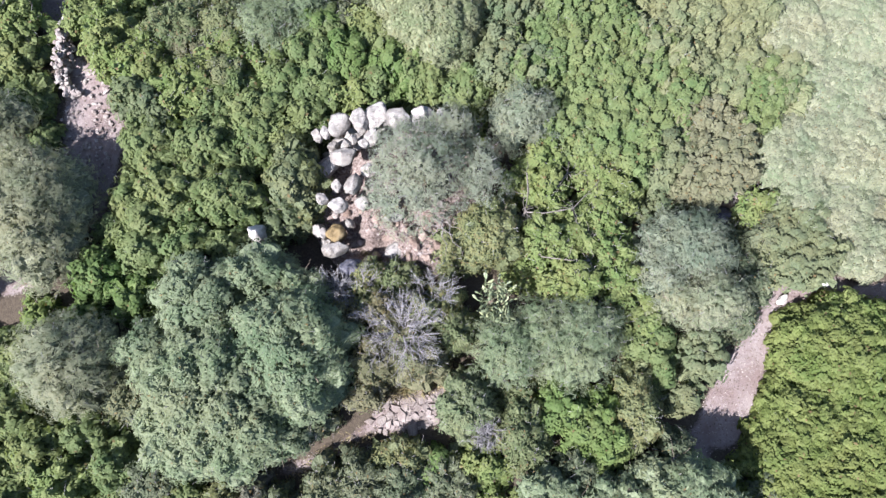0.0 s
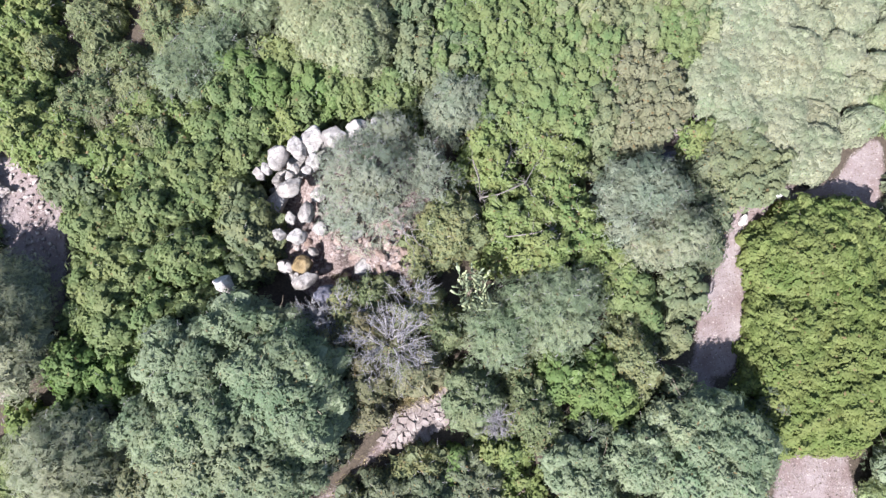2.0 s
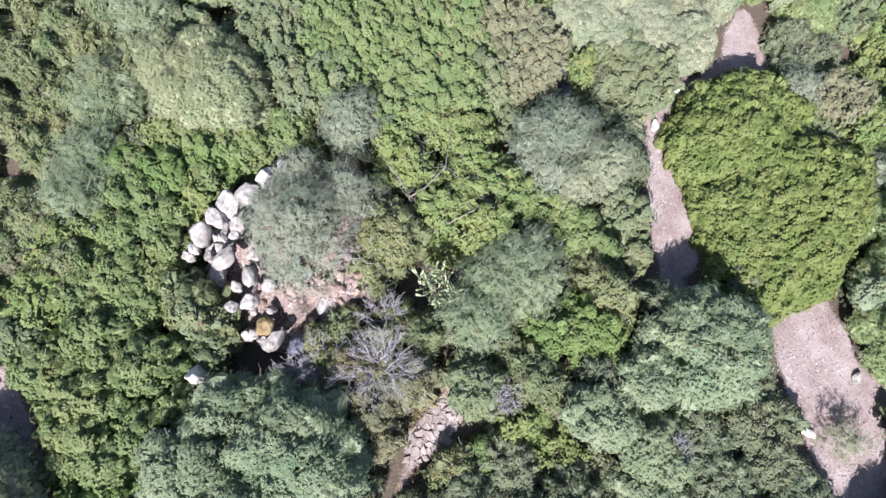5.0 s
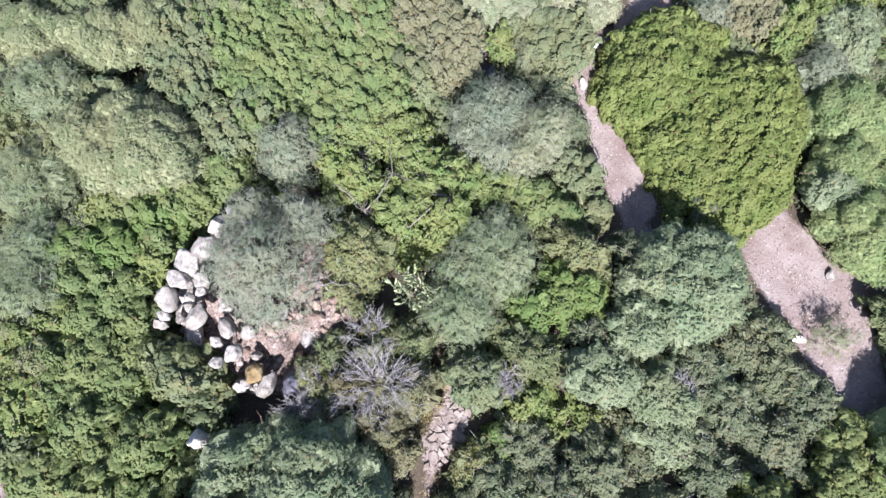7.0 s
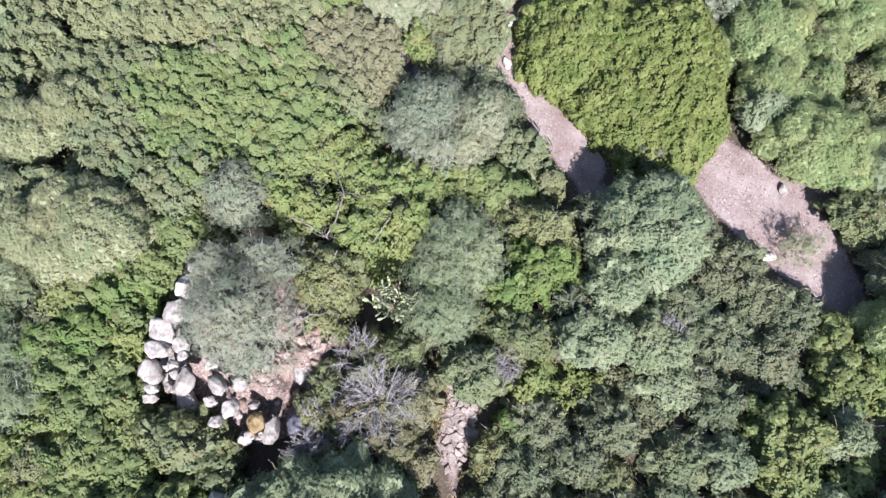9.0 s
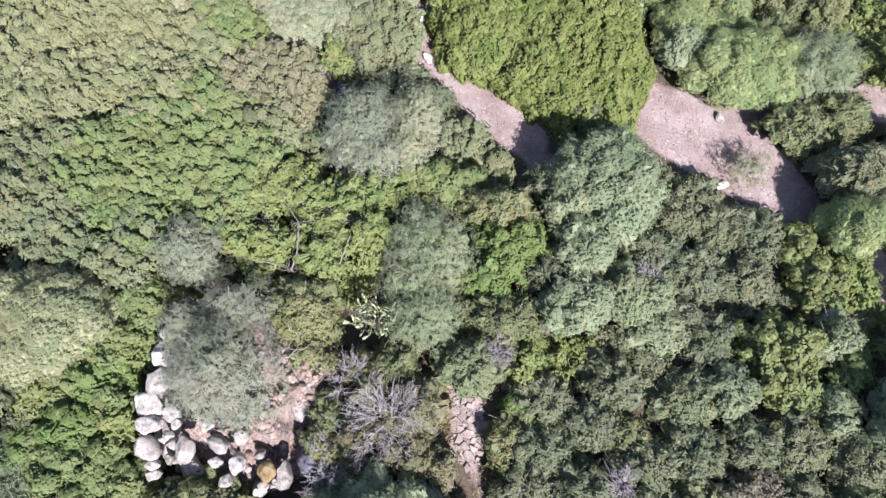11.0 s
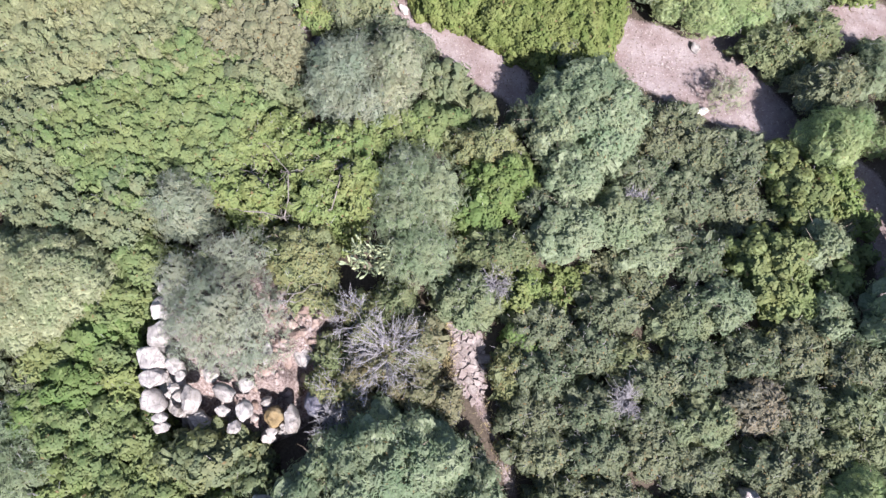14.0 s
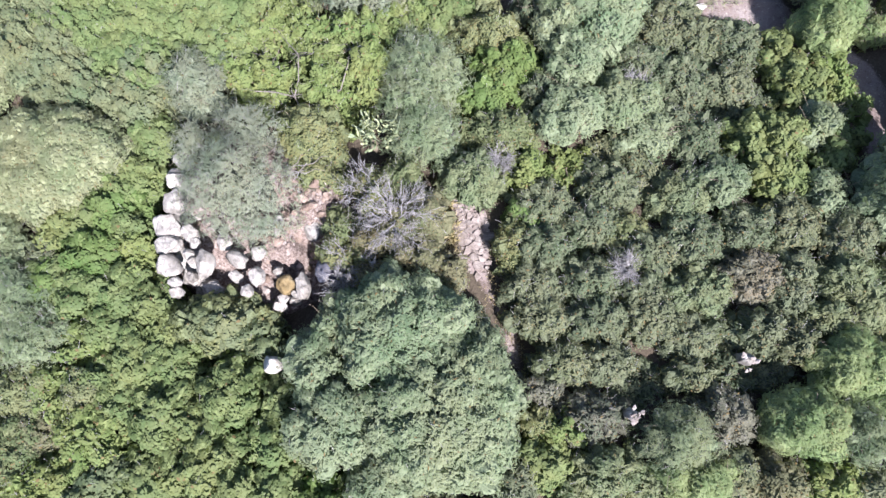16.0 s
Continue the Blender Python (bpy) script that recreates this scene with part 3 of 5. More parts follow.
# under the dead shrub, then the centre
for q in [
    ("dr", -1.70, 1.90, 1.35, 1.25, 0, 2.5),
    ("dr", -2.60, 2.90, 1.00, 0.90, 0, 2.6),
    ("og2", 4.95, 1.61, 1.74, 1.82, -84, 2.7),
    ("og2", 3.70, 2.10, 1.25, 1.10, -84, 2.3),
    ("og2", 2.37, 1.30, 1.49, 1.49, -84, 2.4),
    ("mo", 7.23, -0.95, 1.83, 1.01, -84, 2.2),
    ("mb", 5.78, -1.77, 1.72, 1.36, -84, 2.0),
    ("mb", 4.29, -0.79, 1.12, 1.12, -84, 1.8),
    ("mo", 2.69, -1.93, 1.53, 1.35, -84, 2.0),
    ("cg2", 0.83, -0.90, 1.41, 1.33, -84, 2.2),
    ("my", 1.39, -2.84, 0.87, 1.09, -84, 1.6),
    ("mb", -0.41, -3.12, 0.74, 0.56, -84, 1.3),
]:
    plant(*q)
# olive on the path
for q in [
    ("ol", 8.97, -5.03, 2.37, 2.32, -84, 3.7),
    ("ol", 8.21, -3.66, 1.13, 1.35, -84, 3.0),
    ("ol", 6.22, -4.50, 1.34, 1.34, -84, 2.6),
    ("ol", 3.96, -4.54, 1.44, 1.36, -84, 2.3),
    ("ol", 4.69, -6.77, 1.78, 1.33, -84, 2.0),
    ("gr", 6.68, -7.23, 1.42, 1.19, -84, 1.7),
    ("gr", 9.47, -8.91, 1.57, 1.10, -84, 1.3),
    ("gr", 8.24, -9.80, 1.87, 1.31, -84, 1.5),
    ("gr", 6.18, -9.08, 1.73, 1.37, -84, 1.6),
    ("gr", 8.20, -11.65, 1.40, 1.40, -84, 1.5),
    ("gr", 6.17, -11.11, 1.41, 1.14, -84, 1.6),
    ("gr", 8.33, -8.28, 1.17, 1.22, -84, 1.5),
    ("ol", 3.50, -7.98, 1.37, 0.88, -84, 1.6),
    ("gr", 3.61, -9.96, 1.10, 1.10, -84, 1.6),
]:
    plant(*q)
# olive on the path
for q in [
    ("gr", 4.28, -8.86, 0.89, 0.76, -84, 1.6),
]:
    plant(*q)
# yellow lentisk
for q in [
    ("ma", 3.68, -12.81, 1.92, 1.44, -84, 1.9),
    ("ma", 2.30, -13.07, 1.65, 0.87, -84, 1.7),
    ("ma", 6.50, -14.24, 1.50, 1.36, -84, 1.7),
    ("my", 6.89, -15.43, 1.14, 1.50, -84, 1.6),
    ("ma", 7.91, -13.48, 1.16, 1.07, -84, 1.5),
    ("ol", 4.43, -14.65, 0.79, 1.01, -84, 2.0),
    ("ma", 3.43, -15.40, 0.88, 1.45, -84, 1.6),
]:
    plant(*q)
# big round bush
for q in [
    ("mr", 15.45, -3.05, 3.60, 4.45, -58, 2.9),
    ("mr", 15.85, 0.67, 2.60, 2.45, -58, 2.8),
    ("mr", 17.13, 1.33, 3.03, 2.41, -29, 2.3),
    ("fg", 22.75, 6.50, 1.52, 1.52, -22, 2.4),
    ("fg", 24.23, -9.14, 1.55, 1.29, -62, 2.4),
]:
    plant(*q)
# beyond the clearing
for q in [
    ("fg", 15.70, -10.68, 2.68, 1.80, -84, 2.9),
    ("ol", 16.45, -7.60, 1.04, 1.19, -84, 2.4),
    ("ol", 15.45, -9.40, 1.36, 1.22, -84, 2.4),
    ("og2", 16.23, -13.36, 2.20, 1.52, -84, 2.9),
    ("mo", 13.47, -13.08, 1.70, 1.22, -84, 2.0),
    ("mo", 14.45, -14.78, 1.47, 1.22, -84, 2.1),
    ("gr", 11.50, -15.16, 1.48, 1.39, -84, 3.0),
    ("fg", 9.12, -15.15, 1.31, 1.35, -84, 3.0),
    ("og2", 12.71, -17.26, 0.95, 1.19, -84, 2.4),
    ("my", 17.28, -16.94, 1.16, 1.41, -84, 2.1),
    ("ol", 23.14, -4.44, 1.77, 1.67, -51, 2.6),
    ("fg", 19.89, -6.38, 1.74, 1.60, -51, 2.9),
    ("ob", 20.94, -4.50, 1.14, 1.14, -51, 2.6),
    ("fg", 17.60, -7.56, 1.57, 1.43, -51, 2.5),
]:
    plant(*q)
# beyond the clearing
for q in [
    ("fg", 15.99, -9.54, 1.40, 1.54, -51, 2.5),
    ("my", 21.94, -2.33, 1.58, 1.43, -51, 2.2),
    ("my", 23.60, -2.88, 1.29, 1.19, -51, 2.2),
    ("ob", 20.29, 0.92, 1.02, 0.92, -51, 2.2),
    ("cb", 21.37, -0.63, 1.51, 1.22, -51, 2.0),
    ("mo", 14.80, -11.40, 0.92, 0.92, -51, 1.8),
]:
    plant(*q)
# trees past the path
for q in [
    ("ol", 6.53, -19.61, 1.48, 1.48, -84, 4.0),
    ("ol", 3.16, -18.06, 1.51, 1.41, -84, 4.2),
    ("ol", 1.46, -17.09, 1.40, 1.40, -84, 4.0),
]:
    plant(*q)
# scrub slope
for q in [
    ("gr", -0.01, -3.82, 1.42, 1.12, -84, 1.6),
    ("gr", 1.13, -6.36, 1.35, 1.31, -84, 1.5),
    ("gr", -1.67, -3.94, 1.40, 1.10, -84, 1.7),
    ("gr", -0.63, -5.80, 1.33, 1.07, -84, 1.6),
    ("mo", -0.70, -7.11, 1.11, 0.86, -84, 1.5),
    ("cg2", 1.03, -9.37, 1.34, 1.30, -84, 1.6),
    ("ol", 1.62, -10.83, 1.08, 1.08, -84, 1.7),
    ("gr", -1.63, -7.96, 1.48, 1.06, -84, 1.7),
    ("gr", -0.81, -9.83, 1.49, 1.27, -84, 1.7),
    ("gr", -0.16, -11.95, 1.41, 1.07, -84, 1.6),
    ("gr", 0.24, -13.61, 1.32, 1.32, -84, 1.7),
    ("dg", -1.98, -12.15, 1.47, 1.17, -84, 1.7),
    ("gr", -1.59, -13.85, 1.09, 1.05, -84, 1.6),
    ("ol", 1.66, -15.10, 1.08, 0.99, -84, 1.7),
]:
    plant(*q)
# scrub slope
for q in [
    ("gr", 0.07, -15.83, 1.18, 1.39, -84, 1.9),
    ("cg2", -1.84, -15.83, 1.37, 1.29, -84, 1.9),
    ("gr", -2.87, -5.93, 1.47, 1.09, -84, 1.7),
    ("gr", -3.33, -3.66, 1.30, 1.17, -84, 1.7),
    ("mo", -1.82, -2.69, 0.73, 1.20, -84, 1.5),
    ("cg2", -2.81, -10.10, 1.59, 1.09, -84, 1.7),
    ("gr", -3.24, -8.04, 1.25, 0.96, -84, 1.7),
]:
    plant(*q)
# below the scrub slope
for q in [
    ("gr", -4.56, -4.10, 1.30, 1.08, -84, 1.7),
    ("gr", -4.32, -6.25, 1.52, 1.21, -84, 1.7),
    ("gr", -4.09, -8.40, 1.43, 1.08, -84, 1.7),
    ("gr", -4.64, -9.77, 1.34, 0.99, -84, 1.6),
    ("gr", -6.17, -5.09, 1.41, 0.98, -84, 1.7),
    ("gr", -5.98, -6.80, 1.20, 0.99, -84, 1.6),
    ("dg", -7.31, -4.34, 0.98, 0.77, -84, 1.5),
    ("dg", -8.13, -6.30, 1.52, 1.10, -84, 1.6),
    ("mo", -8.47, -4.10, 0.88, 0.84, -84, 1.7),
    ("my", -8.65, -5.28, 0.84, 0.76, -84, 1.6),
    ("ma", -9.95, -4.30, 1.49, 1.07, -84, 1.9),
    ("cg2", -10.07, -6.80, 1.44, 1.07, -84, 1.8),
    ("og2", -8.50, -9.44, 1.35, 1.27, -84, 2.6),
    ("gr", -6.05, -10.00, 0.98, 0.85, -84, 1.6),
]:
    plant(*q)
# below the scrub slope
for q in [
    ("dg", -7.57, -11.19, 1.17, 1.50, -84, 2.0),
    ("gr", -4.16, -12.57, 1.21, 0.99, -84, 1.6),
    ("gr", -4.34, -13.98, 1.07, 1.07, -84, 1.7),
    ("gr", -2.63, -13.59, 1.09, 1.00, -84, 1.6),
    ("fg", -5.15, -15.73, 1.50, 1.37, -84, 2.6),
    ("cg2", -3.37, -15.01, 1.08, 0.99, -84, 1.8),
    ("cg2", -2.76, -16.51, 0.91, 1.12, -84, 1.9),
    ("fg", -7.39, -13.99, 1.46, 1.46, -84, 2.9),
    ("og2", -7.60, -16.05, 1.06, 1.26, -84, 2.6),
    ("dr", -9.55, -13.19, 1.35, 1.06, -84, 1.9),
    ("fg", -9.85, -10.17, 1.63, 1.02, -84, 2.2),
    ("my", -9.33, -15.12, 1.27, 0.94, -84, 1.9),
    ("gr", -9.38, -16.43, 0.82, 0.82, -84, 1.9),
    ("gr", -9.53, -11.73, 1.03, 1.03, -84, 1.7),
]:
    plant(*q)
# slope west of the ruin
for q in [
    ("ma", -5.18, 14.75, 1.31, 1.31, -84, 2.1),
    ("ma", -5.18, 13.08, 1.43, 1.22, -84, 2.2),
    ("og2", -7.11, 14.75, 1.32, 1.19, -84, 2.4),
    ("ma", -6.85, 12.49, 1.33, 1.11, -84, 2.2),
    ("ma", -5.80, 10.71, 1.07, 1.29, -84, 2.3),
    ("my", -9.15, 14.19, 1.48, 1.27, -84, 2.1),
    ("ma", -8.49, 11.96, 1.40, 1.10, -84, 2.1),
    ("ma", -7.82, 9.72, 1.49, 1.19, -84, 2.1),
    ("ma", -8.96, 7.50, 1.39, 1.18, -84, 2.1),
    ("dr", -10.99, 14.17, 1.37, 1.37, -84, 2.1),
    ("my", -10.54, 11.94, 1.37, 1.29, -84, 2.1),
    ("ma", -9.89, 9.73, 1.38, 1.17, -84, 2.1),
    ("ma", -10.10, 8.44, 1.29, 1.08, -84, 2.1),
    ("my", -12.69, 13.34, 1.43, 1.07, -84, 2.1),
]:
    plant(*q)
# slope west of the ruin
for q in [
    ("mg", -12.25, 11.14, 1.35, 1.03, -84, 2.1),
    ("ma", -11.80, 8.93, 1.35, 1.07, -84, 2.1),
    ("ma", -11.94, 6.32, 1.43, 1.02, -84, 2.2),
    ("ma", -9.95, 5.79, 0.83, 0.96, -84, 2.0),
    ("mg", -6.35, 6.80, 0.86, 0.64, -84, 2.0),
]:
    plant(*q)


# deep shady hollows left free between the bushes
HOLLOWS = [(8.5, 7.5), (8.0, 7.2), (9.2, 7.2), (10.3, 7.1), (11.4, 6.9), (12.0, 7.0), (1.8, -8.1), (2.5, -6.0), (0.8, -3.2), (2.6, -11.4), (2.8, -9.4), (-6.7, -8.4), (-5.7, -13.4), (-3.7, -14.9), (-13.2, 1.7), (-12.3, 3.4), (-15.6, -1.8),
           (-4.0, 17.8), (-3.4, 16.3), (1.4, 19.7), (1.6, 1.6), (-0.1, 4.8), (4.7, -11.7), (9.9, 1.3), (9.3, 0.0),
           (-6.7, -8.4), (-5.7, -13.4), (-4.8, -11.3), (-3.4, -15.3), (-5.0, -4.1), (-7.8, -7.9), (-5.7, 5.4), (-3.5, 17.2), (-5.7, 16.3), (-7.4, 7.2), (-10.5, 6.9)]
KEEP_FREE = [(-17.2, 15.6), (-17.2, 14.2), (-16.4, 12.8), (-1.8, 2.0), (1.7, 3.2)]


def fill_gaps():
    """Low shrubs wherever the listed ones leave ground free, away from tracks and ruin."""
    rng = np.random.default_rng(5)
    have = [(q[1], q[2], min(q[3], q[4])) for q in PLANTS]
    first = len(have)
    for _ in range(11000):
        x, y = rng.uniform(-23, 30), rng.uniform(-22, 29)
        if not (y > -6 and math.hypot(x, y) < 29.5) and not (-12.5 < x < 27 and abs(y) < 21):
            continue
        r = rng.uniform(0.75, 1.4)
        if off_track(np.array([x]), np.array([y]), TRACKS)[0] < r * 0.8 or math.hypot(x - RUIN_AT[0], y - RUIN_AT[1]) < RUIN_R + r * 0.7:
            continue
        if any(math.hypot(x - a, y - b) < r + 0.35 for a, b in KEEP_FREE):
            continue
        low = any(math.hypot(x - a, y - b) < r + 0.45 for a, b in HOLLOWS)
        if any(math.hypot(x - a, y - b) < c * 0.82 + r * 0.5 for a, b, c in have):
            continue
        near = sorted((math.hypot(x - q[1], y - q[2]), q[0], q[6]) for q in PLANTS[:first])[0]
        kind = {"ol": "gr", "os": "gr", "og": "mg", "og2": "mo", "ob": "gr", "yp": "cg", "mr": "my", "cb": "cg"}.get(near[1], near[1])
        # Fill plants here take the cp greens with the hot spot put in.
        if x > 15.5 and y > 4:
            kind = "cp"
        have.append((x, y, r))
        plant(kind, x, y, r, r * rng.uniform(0.8, 1.2), rng.uniform(0, 180), rng.uniform(0.4, 0.7) if low else min(2.0, near[2] * rng.uniform(0.45, 0.8)))


fill_gaps()


def outline(seed, ang):
    rng = np.random.default_rng(seed)
    w = 1.0
    for k, a in ((2, 0.05), (3, 0.06), (5, 0.045), (8, 0.03)):
        w = w + a * np.sin(k * ang + rng.uniform(0, 6.28))
    return w


def canopy(index, x, y):
    """Height of one plant's dome above (x, y); very low outside it."""
    kind, px, py, rx, ry, turn, high = PLANTS[index]
    s = SPEC[KIND[kind][0]]
    c, d = math.cos(radians(turn)), math.sin(radians(turn))
    lx, ly = (x - px) * c + (y - py) * d, -(x - px) * d + (y - py) * c
    u = np.hypot(lx / rx, ly / ry) / outline(index, np.arctan2(ly / ry, lx / rx))
    top = float(lie(px, py)) + high * (s[7] + (1 - s[7]) * np.sqrt(np.clip(1 - u ** s[8], 0, 1)))
    return np.where(u < 1, top, -50.0)


def spread(points, gap, rng):
    """Thins points so that no two are nearer than gap."""
    kept = np.empty((0, 3))
    for q in points:
        if not len(kept) or ((kept - q) ** 2).sum(1).min() > gap * gap:
            kept = np.vstack([kept, q])
    return kept


def nearest(points, centres, bias, shut):
    """How far each point lies from the seam between the two tufts nearest to it, and which tuft it belongs to. Some seams are closed."""
    seam, which = np.zeros(len(points)), np.zeros(len(points), int)
    points, centres = points.astype(np.float32), centres.astype(np.float32)
    if len(centres) < 3:
        return seam + 9, which
    for a in range(0, len(points), 4000):
        d = np.sqrt(((points[a:a + 4000, None, :] - centres[None]) ** 2).sum(2)) + bias
        two = np.argpartition(d, 1, axis=1)[:, :2]
        one, other = np.take_along_axis(d, two[:, :1], 1)[:, 0], np.take_along_axis(d, two[:, 1:], 1)[:, 0]
        which[a:a + 4000] = two[:, 0]
        low, high = two.min(1), two.max(1)
        tie = np.modf(np.abs(np.sin(low * 12.9898 + high * 78.233)) * 43758.5453)[0]
        seam[a:a + 4000] = np.abs(other - one) + np.clip(tie - 1 + shut, 0, 1) * 4.0 * bias.max()
    return seam, which


def grow(index):
    kind, px, py, rx, ry, turn, high = PLANTS[index]
    shape, leaf, name, category, label = KIND[kind]
    length, width, dense, lump1, swell1, lump2, swell2, foot, square, ragged, gaps, comb, closed, twiggy = SPEC[shape]
    rng = np.random.default_rng(1000 + index)
    g = float(lie(px, py))
    rise = high * (1 - foot)
    tree = foot > 0.1

    def on_dome(n, share=0.62):
        a = rng.uniform(0, 2 * math.pi, n)
        flat = rng.random(n) < share
        u = np.where(flat, np.sqrt(rng.random(n)), np.sqrt(1 - rng.random(n) ** 2))
        u = np.minimum(u, 0.995)
        w = outline(index, a)
        z = rise * np.sqrt(1 - u ** square)
        if tree:
            under = (rng.random(n) < 0.12) & (u > 0.5)
            z = np.where(under, -0.35 * z, z)
        q = np.stack([rx * u * w * np.cos(a), ry * u * w * np.sin(a), z + high * foot], 1)
        nn = np.stack([u ** (square - 1) * np.cos(a) / rx, u ** (square - 1) * np.sin(a) / ry, z / rise / rise * 0.9 + 0.02], 1)
        return q, nn / np.linalg.norm(nn, axis=1, keepdims=True)

    area = math.pi * rx * ry * (1 + 0.8 * rise / (rx + ry))
    n = int((0.86 if tree else 0.72) * dense * area)
    q, nn = on_dome(n)
    c1 = spread(on_dome(int(area / lump1 ** 2 * 5) + 8)[0], lump1 * 0.72, rng)
    c2 = spread(on_dome(int(area / lump2 ** 2 * 5) + 8)[0], lump2 * 0.78, rng)
    bias1, bias2 = rng.uniform(0, lump1 * 0.3, len(c1)), rng.uniform(0, lump2 * 0.55, len(c2))
    taller = rng.uniform(-0.6, 0.6, len(c2)) * swell2

    def swollen(at):
        """How far the tufts push the dome out at each place, with the seams, and the tuft there."""
        e1, _ = nearest(at, c1, bias1, 0.25)
        e2, which = nearest(at, c2, bias2, closed)
        f1, f2 = np.sqrt(np.clip(e1 / lump1 / 0.7, 0, 1)), np.sqrt(np.clip(e2 / lump2 / 0.45, 0, 1))
        return swell1 * (f1 - 0.75) + swell2 * (f2 - 0.8) + taller[which] * f2, e2, f2, which

    lift, d2, k2, w2 = swollen(q)
    q = q + nn * lift[:, None] + rng.normal(0, ragged, (n, 3)) * np.array([0.6, 0.6, 1.0])
    sprig_way = nn
    if tree:
        # leaves gathered on small outward sprigs
        fine = shape in ("ol", "yp")
        sprig = rng.integers(0, max(n // (3 if fine else 5), 1), n)
        q, nn, d2, k2, w2 = q[sprig], nn[sprig], d2[sprig], k2[sprig], w2[sprig]
        flat = q * np.array([1 / rx, 1 / ry, 0])
        way = 0.6 * nn + 0.45 * flat + rng.normal(0, 0.33, (n, 3))[sprig] + np.array([0, 0, 0.3])
        sprig_way = way / np.linalg.norm(way, axis=1, keepdims=True)
        out = rng.random((n, 1)) * rng.uniform(0.05, 0.17 if fine else 0.5, (n, 1))[sprig] - 0.05
        q = q + sprig_way * out + rng.normal(0, 0.026, (n, 3))
    c, s = math.cos(radians(turn)), math.sin(radians(turn))
    beside = [o for o, other in enumerate(PLANTS) if o != index and math.hypot(other[1] - px, other[2] - py) < (max(rx, ry) + max(other[3], other[4])) * 1.2]

    def clear(at, under):
        """Where foliage may grow: above the ground, off the tracks, not inside a neighbour."""
        wx, wy, wz = px + at[:, 0] * c - at[:, 1] * s, py + at[:, 0] * s + at[:, 1] * c, g + at[:, 2]
        ok = at[:, 2] > 0.06
        for o in beside:
            ok &= wz > canopy(o, wx, wy) - under
        if not tree and kind != "mr":
            ok &= ~((off_track(wx, wy) < -0.15) & (at[:, 2] < 1.0))
        return ok

    keep = (rng.random(n) > gaps * np.clip(1.25 - d2 / lump2 * 5, 0, 1)) & clear(q, 0.45)
    q, nn, toward, sprig_way = q[keep], nn[keep], (q - c2[w2])[keep], sprig_way[keep]
    n = len(q)
    base = thing(name, px, py, g, label, category, {"tree": "small trees", "shrub": "scrub plants"}[category], turn)
    if n:
        toward = toward / (np.linalg.norm(toward, axis=1, keepdims=True) + 1e-6)
        normal = 0.8 * nn + rng.normal(0, 0.16, (len(c2), 3))[w2[keep]] + 0.45 * toward * k2[keep][:, None] + rng.normal(0, 0.15, (n, 3)) + np.array([0, 0, 0.3])
        normal /= np.linalg.norm(normal, axis=1, keepdims=True)
        along = rng.normal(0, 1, (n, 3)) * (1 - 0.6 * comb) + comb * (toward * 1.2 + np.array([0, 0, 0.5]))
        if tree:
            normal = nn + rng.normal(0, 0.14, (n, 3)) + 0.3 * toward * k2[keep][:, None] + np.array([0, 0, 0.35])
            normal /= np.linalg.norm(normal, axis=1, keepdims=True)
            along = sprig_way + rng.normal(0, 0.5, (n, 3))
        along -= normal * (along * normal).sum(1, keepdims=True)
        along /= np.linalg.norm(along, axis=1, keepdims=True) + 1e-9
        across = np.cross(normal, along)
        size = rng.uniform(0.65, 1.3, (n, 1))
        la, wa = along * length * size, across * width * 0.5 * size
        v = np.stack([q - la * 0.5, q + wa - la * 0.05, q + la * 0.5 + normal * 0.01, q - wa - la * 0.05], 1).reshape(-1, 3)
        part("crown", raw_mesh("crown", v, np.arange(4 * n).reshape(-1, 4), LEAF[leaf]), base)
    count = int(twiggy * area)
    if count and n:
        pick = rng.integers(0, n, count)
        root = q[pick] - nn[pick] * 0.08
        way = nn[pick] * 0.5 + rng.normal(0, 0.75, (count, 3)) + np.array([0, 0, 0.25])
        way /= np.linalg.norm(way, axis=1, keepdims=True)
        side = np.cross(way, np.array([0.3, 0.2, 1.0]))
        side /= np.linalg.norm(side, axis=1, keepdims=True) + 1e-9
        reach = rng.uniform(0.12, 0.42, (count, 1))
        v = np.stack([root - side * 0.006, root + side * 0.006, root + way * reach + side * 0.003, root + way * reach - side * 0.003], 1).reshape(-1, 3)
        part("twig_spray", raw_mesh("twig_spray", v, np.arange(4 * count).reshape(-1, 4), DEAD), base, "bare grey twigs")["kind"] = "stuff"
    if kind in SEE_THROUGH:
        # closed dome inside, its dim colour standing for the shaded depth of twigs and leaves
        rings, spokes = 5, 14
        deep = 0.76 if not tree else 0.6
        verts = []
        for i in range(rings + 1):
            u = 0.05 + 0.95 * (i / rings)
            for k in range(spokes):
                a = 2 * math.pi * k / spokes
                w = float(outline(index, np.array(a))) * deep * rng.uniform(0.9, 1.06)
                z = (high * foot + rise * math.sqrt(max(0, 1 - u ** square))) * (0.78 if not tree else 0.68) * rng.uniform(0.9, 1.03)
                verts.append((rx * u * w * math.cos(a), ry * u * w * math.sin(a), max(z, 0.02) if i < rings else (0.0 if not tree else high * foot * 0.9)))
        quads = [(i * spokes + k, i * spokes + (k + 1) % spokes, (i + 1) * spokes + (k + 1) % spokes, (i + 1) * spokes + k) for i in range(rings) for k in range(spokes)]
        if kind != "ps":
            part("twig_mass", raw_mesh("twig_mass", verts, quads, CORE_TONE if tree else CORE_DARK), base)
    else:
        # closed foliage under the outer leaves, same tufts and seams, shade toned into its greens
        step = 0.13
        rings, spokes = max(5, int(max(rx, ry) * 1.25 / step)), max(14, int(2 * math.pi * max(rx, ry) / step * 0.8))
